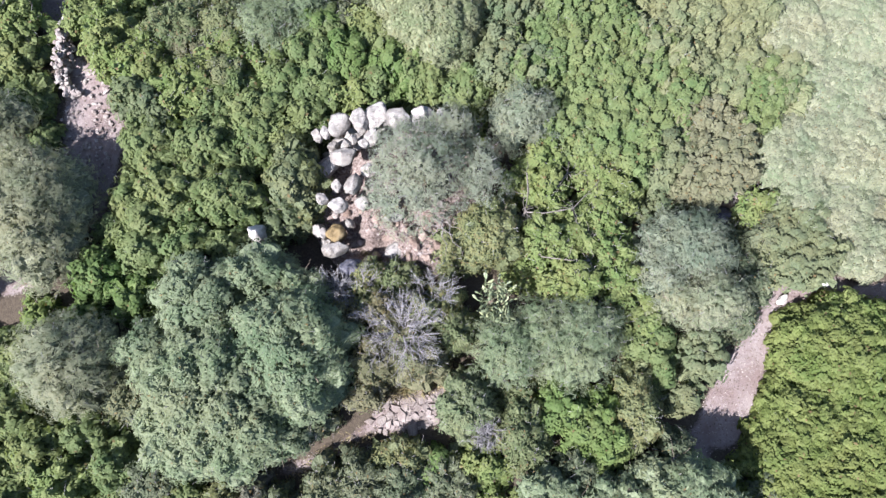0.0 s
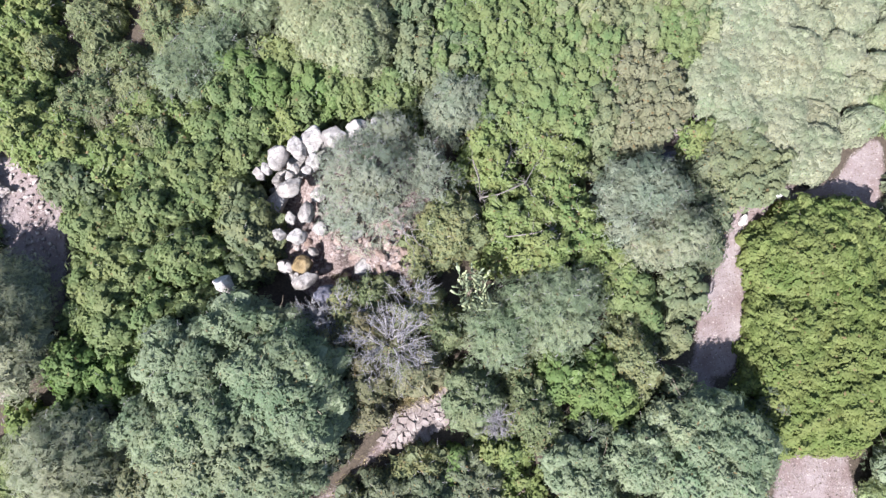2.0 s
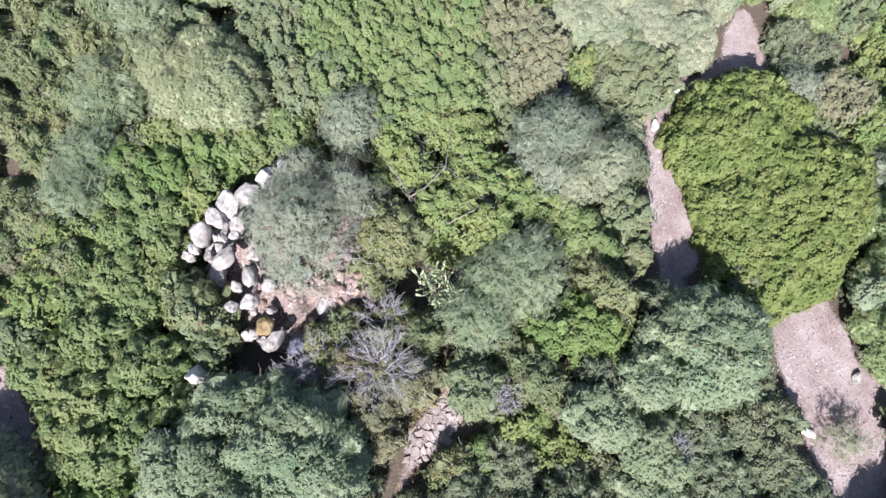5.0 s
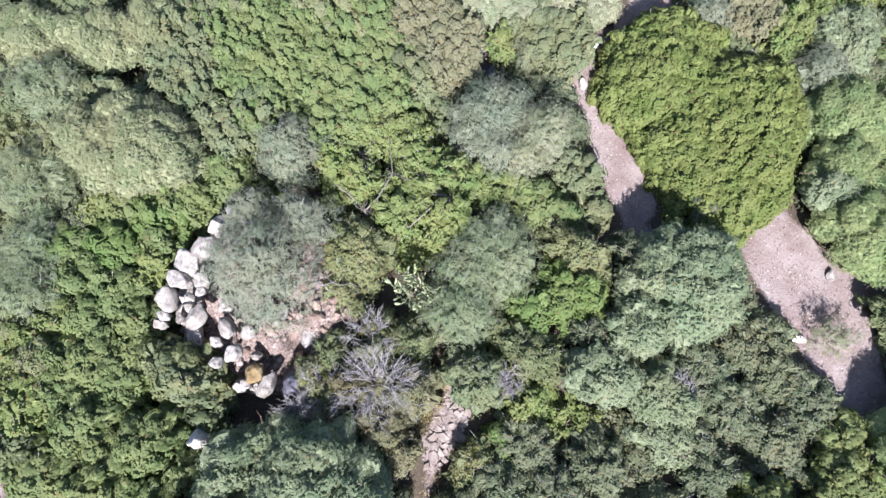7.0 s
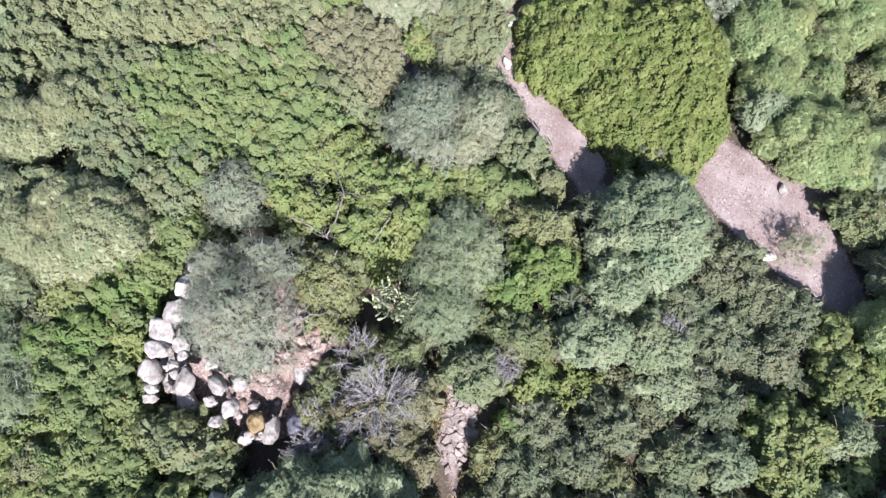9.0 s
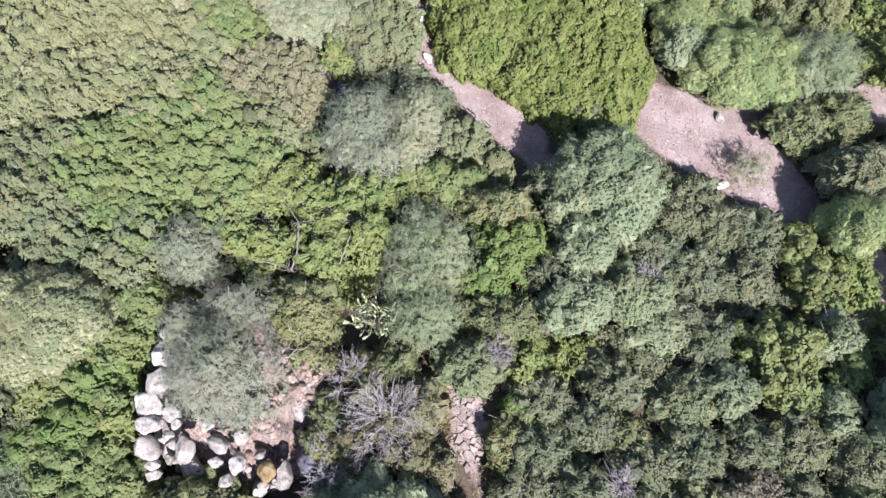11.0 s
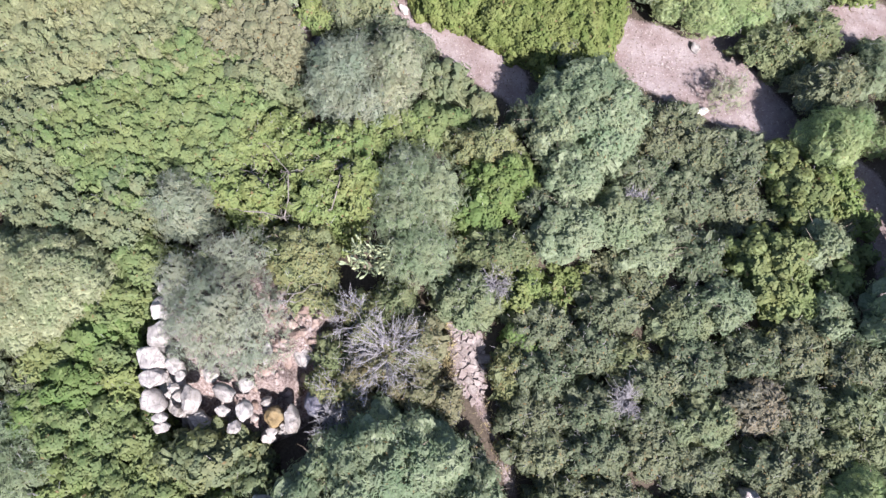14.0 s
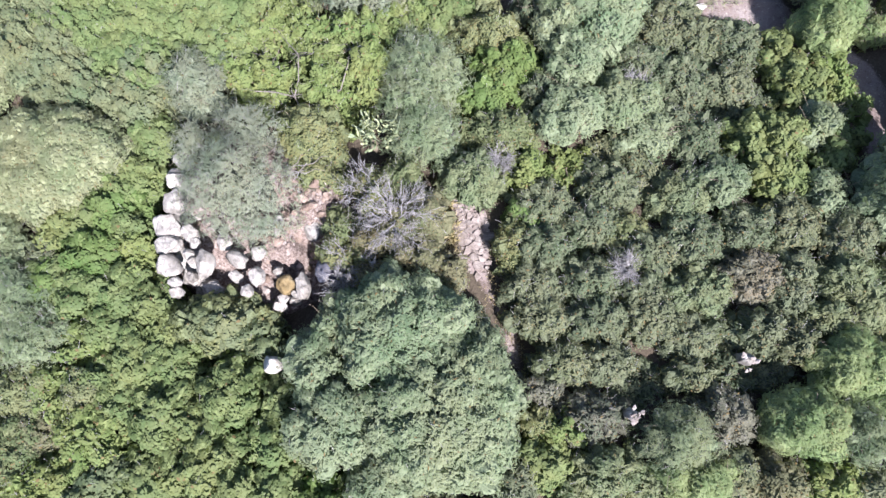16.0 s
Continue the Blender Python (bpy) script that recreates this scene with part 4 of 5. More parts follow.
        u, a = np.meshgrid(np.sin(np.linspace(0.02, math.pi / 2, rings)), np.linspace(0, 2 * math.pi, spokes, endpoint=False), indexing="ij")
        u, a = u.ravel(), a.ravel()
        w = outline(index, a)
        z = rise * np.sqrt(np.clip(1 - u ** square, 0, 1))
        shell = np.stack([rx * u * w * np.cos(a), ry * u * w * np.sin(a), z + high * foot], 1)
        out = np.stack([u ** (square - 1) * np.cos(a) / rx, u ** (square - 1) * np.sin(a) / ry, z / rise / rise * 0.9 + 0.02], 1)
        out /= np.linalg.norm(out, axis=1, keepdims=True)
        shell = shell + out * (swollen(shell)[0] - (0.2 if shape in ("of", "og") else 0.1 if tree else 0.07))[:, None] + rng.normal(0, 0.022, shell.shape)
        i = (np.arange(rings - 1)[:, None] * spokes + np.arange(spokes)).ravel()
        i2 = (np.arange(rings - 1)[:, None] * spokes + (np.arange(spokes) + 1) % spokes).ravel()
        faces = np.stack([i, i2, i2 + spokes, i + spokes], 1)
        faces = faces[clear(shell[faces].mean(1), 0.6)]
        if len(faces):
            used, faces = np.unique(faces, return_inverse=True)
            part("inner_foliage", raw_mesh("inner_foliage", shell[used], faces.reshape(-1, 4), DIMMED_INNER[leaf]), base)
    # stems and limbs
    if tree:
        fork = (rng.normal(0, 0.1), rng.normal(0, 0.1), high * 0.38)
        part("trunk", tubes("trunk", [limb_line(rng, (0, 0, -0.1), fork, 0.05 * high, 0.035 * high, 0.06)], BARK, 8), base)
        for k in range(5):
            a = 2 * math.pi * (k + rng.random() * 0.6) / 5
            tip = (rx * 0.72 * math.cos(a), ry * 0.72 * math.sin(a), high * rng.uniform(0.72, 0.86))
            mid = limb_line(rng, fork, tip, 0.028 * high, 0.008, 0.18)
            lines = [mid]
            for j in range(5):
                at = mid[rng.integers(2, 6)]
                end = np.array(at[:3]) + rng.normal(0, 0.45, 3) * (1, 1, 0.4) + (0, 0, 0.35)
                lines.append(limb_line(rng, at[:3], end, 0.014, 0.004, 0.06, 3))
            part("limb", tubes("limb", lines, BARK, 4), base)
    else:
        for k in range(3):
            a = 2 * math.pi * (k + rng.random() * 0.7) / 3
            f = rng.uniform(0.4, 0.7)
            line = limb_line(rng, (0.08 * math.cos(a), 0.08 * math.sin(a), -0.05), (rx * f * math.cos(a), ry * f * math.sin(a), high * 0.8), 0.045, 0.012, 0.12)
            part("stem", tubes("stem", [line], BARK, 4), base)


for index in range(len(PLANTS)):
    grow(index)

# ---- stones ----


def boulder(name, seed, mat, detail=4, cuts=12, rough=0.07, smooth=True):
    """A weathered block: a ball cut flat on several sides, with a little unevenness."""
    rng = np.random.default_rng(seed)
    bm = bmesh.new()
    bmesh.ops.create_icosphere(bm, subdivisions=detail, radius=1)
    v = np.array([w.co for w in bm.verts])
    for _ in range(cuts):
        n = rng.normal(0, 1, 3)
        n /= np.linalg.norm(n)
        over = np.clip(v @ n - rng.uniform(0.62 if smooth else 0.4, 0.84 if smooth else 0.7), 0, None)
        v = v - 1.0 * over[:, None] * n
    seat = Vector(rng.uniform(-50, 50, 3))
    for w, q in zip(bm.verts, v):
        q = Vector(q)
        w.co = q * (1 + rough * 2 * noise.noise(q * 1.7 + seat) + rough * 0.8 * noise.noise(q * 5 + seat) + rough * 0.5 * noise.noise(q * 12 + seat))
    me = bpy.data.meshes.new(name)
    bm.to_mesh(me)
    bm.free()
    me.polygons.foreach_set("use_smooth", [smooth] * len(me.polygons))
    me.materials.append(mat)
    return me


BLOCKS = [boulder("stone", k, STONE) for k in range(8)]
CHIPS = [boulder("rubble_stone", 40 + k, RUBBLE, 2, 22, 0.03, False) for k in range(6)]
BIG_CHIPS = [boulder("rubble_stone", 130 + k, RUBBLE, 3, 24, 0.06, False) for k in range(5)]
WALL_STONES = [boulder("stone", 80 + k, PATHSTONE if k % 3 else STONE, 2, 18, 0.08, False) for k in range(6)]
PALE_CHIPS = [boulder("rubble_stone", 60 + k, PATHSTONE, 2, 22, 0.03, False) for k in range(6)]


def slab(name, seed, mat):
    """A flat broken stone with straight edges and a slightly tilted top."""
    rng = np.random.default_rng(seed)
    n = int(rng.integers(4, 7))
    ang = np.sort((np.arange(n) + rng.uniform(-0.32, 0.32, n)) * 2 * math.pi / n)
    far = rng.uniform(0.75, 1.2, n)
    tilt = rng.normal(0, 0.25, 2)
    bm = bmesh.new()
    rings = []
    for size, z in ((1.0, -1.0), (1.04, 0.35), (0.9, 0.8)):
        rings.append([bm.verts.new((size * f * math.cos(a), size * f * math.sin(a), z + (tilt[0] * math.cos(a) + tilt[1] * math.sin(a)) * (z > 0))) for a, f in zip(ang, far)])
    for low, high in zip(rings, rings[1:]):
        for k in range(n):
            bm.faces.new((low[k], low[(k + 1) % n], high[(k + 1) % n], high[k]))
    bm.faces.new(rings[-1])
    me = bpy.data.meshes.new(name)
    bm.to_mesh(me)
    bm.free()
    me.materials.append(mat)
    return me


SLABS = [slab("rubble_stone", 200 + k, SLABSTONE) for k in range(8)]


def set_stone(me, parent, x, y, z, sx, sy, sz, turn, lean=0.0, name="stone", label=""):
    ob = part(name, me, parent, label)
    ob.matrix_basis = parent.matrix_world.inverted() @ pose(x, y, z, lean, lean * 0.6, turn) @ Matrix.Diagonal((sx, sy, sz, 1))
    return ob


def build_ruin():
    rng = np.random.default_rng(3)
    ruin = thing("stone_ruin", RUIN_AT[0], RUIN_AT[1], 0, "round ruin of large pale weathered stones with rubble inside", "ruin")
    # top stones: x, y, top height, half sizes, turn
    tops = [
        (-4.34, 10.19, 2.55, 0.37, 0.50, -25), (-3.57, 10.38, 2.5, 0.33, 0.50, 8), (-2.76, 10.50, 2.45, 0.50, 0.52, 0), (-1.92, 10.26, 2.95, 0.41, 0.40, 5),
        (-1.03, 10.35, 2.75, 0.42, 0.34, 15), (-0.2, 10.3, 2.6, 0.40, 0.36, 0), (-4.05, 8.72, 2.75, 0.52, 0.37, 12), (-3.78, 7.69, 2.3, 0.32, 0.48, -32),
        (-3.42, 7.05, 1.95, 0.32, 0.34, 10), (-4.36, 6.91, 2.15, 0.40, 0.34, 12), (-4.38, 7.68, 2.15, 0.25, 0.29, 20), (-4.90, 7.10, 2.4, 0.25, 0.24, 0),
        (-5.23, 9.79, 2.15, 0.30, 0.26, 30), (-4.92, 9.88, 2.2, 0.26, 0.3, 0), (-3.78, 9.55, 2.35, 0.22, 0.20, 40), (-4.05, 9.32, 2.2, 0.26, 0.18, 0), (-3.35, 9.38, 2.4, 0.24, 0.22, 0),
        (-4.62, 9.35, 2.1, 0.24, 0.2, 30), (-2.95, 9.62, 2.45, 0.4, 0.34, 20), (-4.42, 5.20, 1.85, 0.55, 0.31, 10), (-5.25, 6.05, 1.2, 0.3, 0.30, 0), (-4.95, 5.5, 1.0, 0.24, 0.34, 20),
        (-3.1, 8.35, 2.2, 0.34, 0.30, 20), (-3.95, 6.25, 1.5, 0.22, 0.2, 0), (-5.0, 5.9, 1.55, 0.22, 0.26, 0), (-4.75, 5.45, 1.45, 0.2, 0.2, 40),
    ]
    for k, (x, y, top, a, b, turn) in enumerate(tops):
        deep = 0.34 + 0.3 * min(a, b)
        set_stone(BLOCKS[k % 8], ruin, x, y, top - deep * 0.8, a * (1.24 if k < 6 else 1.04), b * (1.24 if k < 6 else 1.04), deep * 1.1, turn + rng.uniform(-8, 8), rng.uniform(-8, 8))
    # lower courses of the ring wall
    for course, z in enumerate((0.38, 1.1)):
        r = RUIN_R - 0.25 * course - 0.75
        count = 22
        for k in range(count):
            a = 2 * math.pi * (k + 0.5 * (course % 2)) / count
            x, y = RUIN_AT[0] + r * math.cos(a), RUIN_AT[1] + r * math.sin(a)
            if not 0.9 < a % 6.283 < 2.9:
                continue
            set_stone(BLOCKS[(k * 3 + course) % 8], ruin, x, y, z, 0.5, 0.62, 0.46, math.degrees(a) + rng.uniform(-10, 10), rng.uniform(-6, 6))
    set_stone(boulder("stone", 91, SHADED), ruin, -3.75, 4.4, 1.5, 0.5, 0.5, 0.45, 20, 5, "stone", "stone with bluish shade put into its colour")
    # ochre block with a shallow hollow in its top
    me = boulder("basin_stone", 95, RUST, 4, 10, 0.06)
    for w in me.vertices:
        r = math.hypot(w.co.x - 0.05, w.co.y)
        if w.co.z > 0.2 and r < 0.42:
            w.co.z -= 0.17 * math.cos(r / 0.42 * math.pi / 2) ** 0.6
    set_stone(me, ruin, -4.45, 5.82, 1.35, 0.43, 0.43, 0.5, 20, 3, "basin_stone", "round ochre stone with a shallow hollow")
    # earth fill with a dark pit beside it
    gx, gy = np.meshgrid(np.linspace(-4.0, 4.0, 61), np.linspace(-4.0, 4.0, 61))
    r = np.hypot(gx, gy)
    pit = np.exp(-(((gx + 0.95 + 0.2 * np.sin(gy * 5)) / 1.0) ** 2 + ((gy + 2.2 + 0.15 * np.sin(gx * 5)) / 0.62) ** 2) ** 2)
    west = np.clip((-gx - 1.1) / 0.7, 0, 1) * np.clip((2.9 - gy) / 0.8, 0, 1)
    gz = 1.35 + 0.25 * waves(gx * 1.3, gy * 1.3) - 1.3 * np.clip(r - 3.5, 0, 0.5) / 0.5 - 1.35 * np.maximum(np.maximum(pit, 0.75 * west), 0.85 * np.clip((-gy - 2.65) / 0.3, 0, 1))
    i = (np.arange(60)[:, None] * 61 + np.arange(60)).ravel()
    fill = raw_mesh("earth_fill", np.stack([gx.ravel(), gy.ravel(), gz.ravel()], 1), np.stack([i, i + 1, i + 62, i + 61], 1), FILL, True)
    part("earth_fill", fill, ruin, "reddish-brown earth and rubble fill")
    # larger broken blocks in the rubble: x, y, half sizes, turn
    for k, (x, y, a, b, turn) in enumerate([(-2.35, 5.85, 0.44, 0.27, 10), (-2.15, 5.2, 0.4, 0.33, 25), (-3.0, 5.15, 0.3, 0.2, 40), (-1.3, 5.45, 0.3, 0.24, 120), (-2.8, 6.55, 0.24, 0.2, 0),
                                            (-1.6, 5.95, 0.2, 0.17, 60), (-0.95, 5.75, 0.26, 0.2, 30), (-0.75, 4.8, 0.24, 0.16, 150), (-2.2, 6.5, 0.36, 0.18, 5), (-1.5, 4.85, 0.3, 0.2, 80),
                                            (-1.65, 6.3, 0.2, 0.2, 0), (-3.65, 6.25, 0.2, 0.16, 20), (-0.4, 5.3, 0.26, 0.2, 70), (-0.3, 6.2, 0.22, 0.16, 0), (0.1, 5.6, 0.2, 0.2, 40)]):
        col, row = int((x - RUIN_AT[0] + 4) / 8 * 60), int((y - RUIN_AT[1] + 4) / 8 * 60)
        set_stone(BIG_CHIPS[k % 5] if k % 7 != 1 else BLOCKS[k % 8], ruin, x, y, gz[row, col] + 0.14, a * 1.3, b * 1.35, 0.3, turn, rng.uniform(-14, 14), "rubble_stone")
    for k in range(280):
        x, y = rng.uniform(-1.7, 2.3), rng.uniform(-2.7, -0.3)
        if math.hypot((x + 0.95) / 0.9, (y + 2.2) / 0.55) < 1.0:
            continue
        s = rng.uniform(0.06, 0.16) if k % 14 else rng.uniform(0.2, 0.3)
        col, row = int((x + 4) / 8 * 60), int((y + 4) / 8 * 60)
        set_stone((CHIPS if k % 5 else PALE_CHIPS)[k % 6], ruin, RUIN_AT[0] + x, RUIN_AT[1] + y, gz[row, col] + s * 0.2, s * rng.uniform(0.9, 1.7), s, s * 0.6, rng.uniform(0, 360), rng.uniform(-25, 25), "rubble_stone")
    for k in range(60):
        x, y = rng.uniform(-3.2, 1.5), rng.uniform(-0.6, 2.6)
        s = rng.uniform(0.1, 0.26)
        col, row = int((x + 4) / 8 * 60), int((y + 4) / 8 * 60)
        set_stone((CHIPS, PALE_CHIPS)[k % 2][k % 6], ruin, RUIN_AT[0] + x, RUIN_AT[1] + y, gz[row, col] + s * 0.2, s * rng.uniform(0.9, 1.5), s, s * 0.6, rng.uniform(0, 360), rng.uniform(-20, 20), "rubble_stone")


FILL, nodes, links, bsdf = material("red-brown fill", 0.95, 0.1)
p = place(nodes)
fine = noise_node(nodes, links, p, 9.0, 7.0, 0.75)
links.new(ramp(nodes, links, fine, [(0.36, (0.065, 0.045, 0.042)), (0.5, (0.175, 0.135, 0.125)), (0.64, (0.31, 0.268, 0.255))]), bsdf.inputs["Base Color"])
bump(nodes, links, bsdf, fine, 1.0, 0.08)
build_ruin()


def lone_stone(x, y, z, a, b, c, turn, label, seed, mat=None):
    ob = new("boulder", boulder("boulder", seed, mat or STONE))
    ob.matrix_world = pose(x, y, z, 4, -3, turn) @ Matrix.Diagonal((a, b, c, 1))
    tagged(ob, label, "stone")


lone_stone(-7.45, 5.90, 1.2, 0.42, 0.4, 1.4, 10, "tall pale standing stone among mastic shrubs", 78, QUARTZ)
lone_stone(-7.33, 7.28, 0.9, 0.2, 0.16, 1.2, 30, "small pale stone peeping out of shrubs", 72)
lone_stone(16.30, 4.33, -1.2, 0.34, 0.28, 0.2, 20, "white flat stone beside the path", 73, QUARTZ)
lone_stone(14.25, 3.48, -1.02, 0.32, 0.2, 0.18, 50, "white flat stone beside the path", 74, QUARTZ)
lone_stone(10.5, -10.25, -0.7, 0.5, 0.2, 0.16, 110, "pale stone at the edge of the clearing", 75, QUARTZ)
lone_stone(13.75, -10.1, -1.02, 0.3, 0.22, 0.16, 30, "pale stone beside a small shrub", 76)
lone_stone(11.83, 7.1, -0.75, 0.5, 0.42, 0.4, 0, "stone in a thicket gap, toned dark and bluish for shade", 77, SHADED)


def stone_pile(x, y, high, seed):
    """A pale block with broken white pieces lying on it."""
    rng = np.random.default_rng(seed)
    pile = thing("stone_pile", x, y, float(lie(x, y)), "whitish broken stones showing between dark bushes", "stone")
    set_stone(BLOCKS[seed % 8], pile, x, y, high * 0.4, 0.3, 0.28, high * 0.55, seed * 20)
    for k in range(9):
        s = rng.uniform(0.07, 0.14)
        set_stone(WHITE_CHIPS[k % 4], pile, x + rng.normal(0, 0.17), y + rng.normal(0, 0.17), high * 0.92 + rng.uniform(-0.08, 0.12), s * 1.2, s, s * 0.8, rng.uniform(0, 360), rng.uniform(-30, 30))


WHITE_CHIPS = [boulder("stone", 110 + k, PATHSTONE, 2, 14, 0.08, False) for k in range(4)]
stone_pile(-5.3, -11.98, 1.6, 3)
stone_pile(-7.85, -7.7, 1.7, 5)


def build_dry_wall():
    rng = np.random.default_rng(8)
    wall = thing("dry_stone_wall", -17.0, 14.0, 0, "low tumbled dry stone wall of whitish stones", "wall")
    line = [(-16.82, 15.75), (-16.88, 14.9), (-16.9, 14.0), (-16.92, 13.45), (-16.7, 12.8), (-16.3, 12.35)]
    for i, ((ax, ay), (bx, by)) in enumerate(zip(line, line[1:])):
        tall = (1.1, 1.1, 1.0, 0.7, 0.35)[i]
        for k in range(50):
            f = rng.random()
            s = rng.uniform(0.08, 0.19)
            up = tall * (k // 8) / 7.0
            wide = 0.14 - 0.05 * up
            set_stone(WALL_STONES[k % 6], wall, ax + (bx - ax) * f + rng.normal(0, wide), ay + (by - ay) * f, 0.06 + up, s * rng.uniform(1.1, 1.9), s, s * 0.75, rng.uniform(0, 360), rng.uniform(-30, 30))


build_dry_wall()


def build_rubble():
    rng = np.random.default_rng(9)
    heap = thing("rubble_heap", -1.3, -0.95, 0, "patch of broken pinkish-white flat stones on the path", "rubble")
    laid = []
    for k in range(700):
        x, y = rng.normal(-1.5, 0.72), rng.normal(-1.1, 0.45)
        s = rng.uniform(0.05, 0.12) if k > 70 else rng.uniform(0.14, 0.25)
        if off_track(np.array([x]), np.array([y]))[0] > 0.05 or any(math.hypot(x - a, y - b) < 0.62 * (s + r) for a, b, r in laid):
            continue
        laid.append((x, y, s))
        set_stone(SLABS[k % 8], heap, x, y, -0.03 + 0.04 * rng.random(), s * rng.uniform(1.0, 1.6), s, s * 0.35, rng.uniform(0, 360), rng.uniform(-14, 14), "rubble_stone")
    scree = thing("loose_stones", -15.8, 12.6, 0, "loose pale stones on the bare slope below the wall", "rubble")
    for k in range(170):
        x, y = rng.normal(-15.6, 0.75), rng.normal(10.9, 1.9)
        s = rng.uniform(0.05, 0.16)
        set_stone(PALE_CHIPS[k % 6], scree, x, y, 0.02, s * rng.uniform(1, 1.5), s, s * 0.6, rng.uniform(0, 360), rng.uniform(-20, 20), "rubble_stone")


    shingle = thing("loose_stones", 12.4, -9.5, float(lie(12.4, -9.5)), "small pale stones strewn over the bare clearing", "rubble")
    for k in range(60):
        f = rng.random()
        x, y = 13.0 - 3.0 * f + rng.normal(0, 0.7), -7.3 - 6.0 * f + rng.normal(0, 0.5)
        if off_track(np.array([x]), np.array([y]))[0] > -0.1:
            continue
        s = rng.uniform(0.025, 0.07) if k % 9 else rng.uniform(0.08, 0.13)
        set_stone(PALE_CHIPS[k % 6], shingle, x, y, float(lie(x, y)) - 0.05, s * rng.uniform(1, 2), s, s * 0.5, rng.uniform(0, 360), rng.uniform(-20, 20), "rubble_stone")


build_rubble()


def scatter_litter():
    """Dry leaves, straws and grit lying on the trodden earth."""
    rng = np.random.default_rng(10)
    x, y = rng.uniform(-20, 22, 150000), rng.uniform(-20, 19, 150000)
    keep = off_track(x, y) < 0.12
    x, y = x[keep], y[keep]
    n = len(x)
    z = lie(x, y) + 0.05 * waves(x, y) - 0.03
    a, s = rng.uniform(0, 6.28, n), rng.uniform(0.02, 0.055, n)
    thin = rng.uniform(0.15, 0.6, n)
    dx, dy = np.cos(a) * s, np.sin(a) * s
    ex, ey = -np.sin(a) * s * thin, np.cos(a) * s * thin
    lift = rng.uniform(0, 0.012, (n, 4))
    v = np.stack([np.stack([x - dx, y - dy, z + lift[:, 0]], 1), np.stack([x + ex, y + ey, z + lift[:, 1]], 1),
                  np.stack([x + dx, y + dy, z + lift[:, 2]], 1), np.stack([x - ex, y - ey, z + lift[:, 3]], 1)], 1).reshape(-1, 3)
    tagged(new("leaf_litter", raw_mesh("leaf_litter", v, np.arange(4 * n).reshape(-1, 4), STRAW)), "dry leaves and straws strewn on the trodden earth", "litter", kind="stuff")


scatter_litter()


# ---- cactus, dead wood ----


def pad_mesh():
    bm = bmesh.new()
    bmesh.ops.create_uvsphere(bm, u_segments=10, v_segments=8, radius=1)
    for w in bm.verts:
        w.co = Vector((w.co.x * (0.4 + 0.14 * w.co.z), w.co.y * 0.09 * (1.3 - w.co.z * 0.3), w.co.z + 1.0))
    me = bpy.data.meshes.new("pad")
    bm.to_mesh(me)
    bm.free()
    me.polygons.foreach_set("use_smooth", [True] * len(me.polygons))
    me.materials.append(PAD)
    return me


PAD_MESH = pad_mesh()


def prickly_pear(x, y, high, spread_x, spread_y, arms, seed):
    rng = np.random.default_rng(seed)
    base = thing("prickly_pear", x, y, float(lie(x, y)), "pale yellow-green prickly pear with stacked flat pads", "cactus")
    trunk = [limb_line(rng, (0, 0, -0.1), (rng.normal(0, 0.2), rng.normal(0, 0.2), high * 0.5), 0.14, 0.09, 0.1) for _ in range(2)]
    part("trunk", tubes("trunk", trunk, BARK, 8), base)
    for _ in range(arms):
        at = Vector((rng.uniform(-1, 1) * spread_x * 0.7, rng.uniform(-1, 1) * spread_y * 0.7, high * rng.uniform(0.45, 0.75)))
        way = rng.uniform(0, 360)
        for step in range(rng.integers(2, 4)):
            size = rng.uniform(0.085, 0.145)
            lean = rng.uniform(8, 75)
            m = Matrix.Translation(at) @ pose(0, 0, 0, 0, 0, way) @ pose(0, 0, 0, 0, lean, 0) @ pose(0, 0, 0, 0, 0, rng.uniform(-80, 80))
            ob = part("pad", PAD_MESH, base)
            ob.matrix_basis = m @ Matrix.Scale(size, 4)
            at = m @ Vector((0, 0, size * 1.85))
            way += rng.uniform(-40, 40)
            if at.z > high:
                break


prickly_pear(1.8, 3.0, 3.1, 0.75, 1.15, 112, 21)
prickly_pear(1.0, 10.4, 2.8, 0.3, 0.45, 8, 22)


def dead_shrub(x, y, z, reach, high, count, seed, label):
    rng = np.random.default_rng(seed)
    base = thing("dead_shrub", x, y, z, label, "shrub")
    for k in range(count):
        a = 2 * math.pi * (k + rng.random() * 0.8) / count
        far = reach * rng.uniform(0.6, 1.0)
        tip = (far * math.cos(a), far * math.sin(a), high * rng.uniform(0.72, 1.0))
        main = limb_line(rng, (0.05 * math.cos(a), 0.05 * math.sin(a), high * 0.62), tip, 0.028, 0.008, 0.14, 7)
        lines = []
        for j in range(14):
            at = np.array(main[rng.integers(2, 8)][:3])
            out = np.array([math.cos(a), math.sin(a), 0.15]) * rng.uniform(0.2, 0.6) + rng.normal(0, 0.2, 3)
            twig = limb_line(rng, at, at + out * reach * 0.5, 0.011, 0.005, 0.06, 4)
            lines.append(twig)
            for i in range(3):
                at2 = np.array(twig[rng.integers(1, 5)][:3])
                lines.append(limb_line(rng, at2, at2 + out * 0.4 + rng.normal(0, 0.14, 3), 0.008, 0.004, 0.04, 3))
        branch = part("branch", tubes("branch", [main], DEAD, 5), base)
        part("twig_spray", tubes("twig_spray", lines, DEAD, 3), branch)["kind"] = "stuff"
    part("stem", tubes("stem", [limb_line(rng, (0, 0, -0.1), (0, 0, high * 0.64), 0.09, 0.06, 0.04)], DEAD, 7), base)


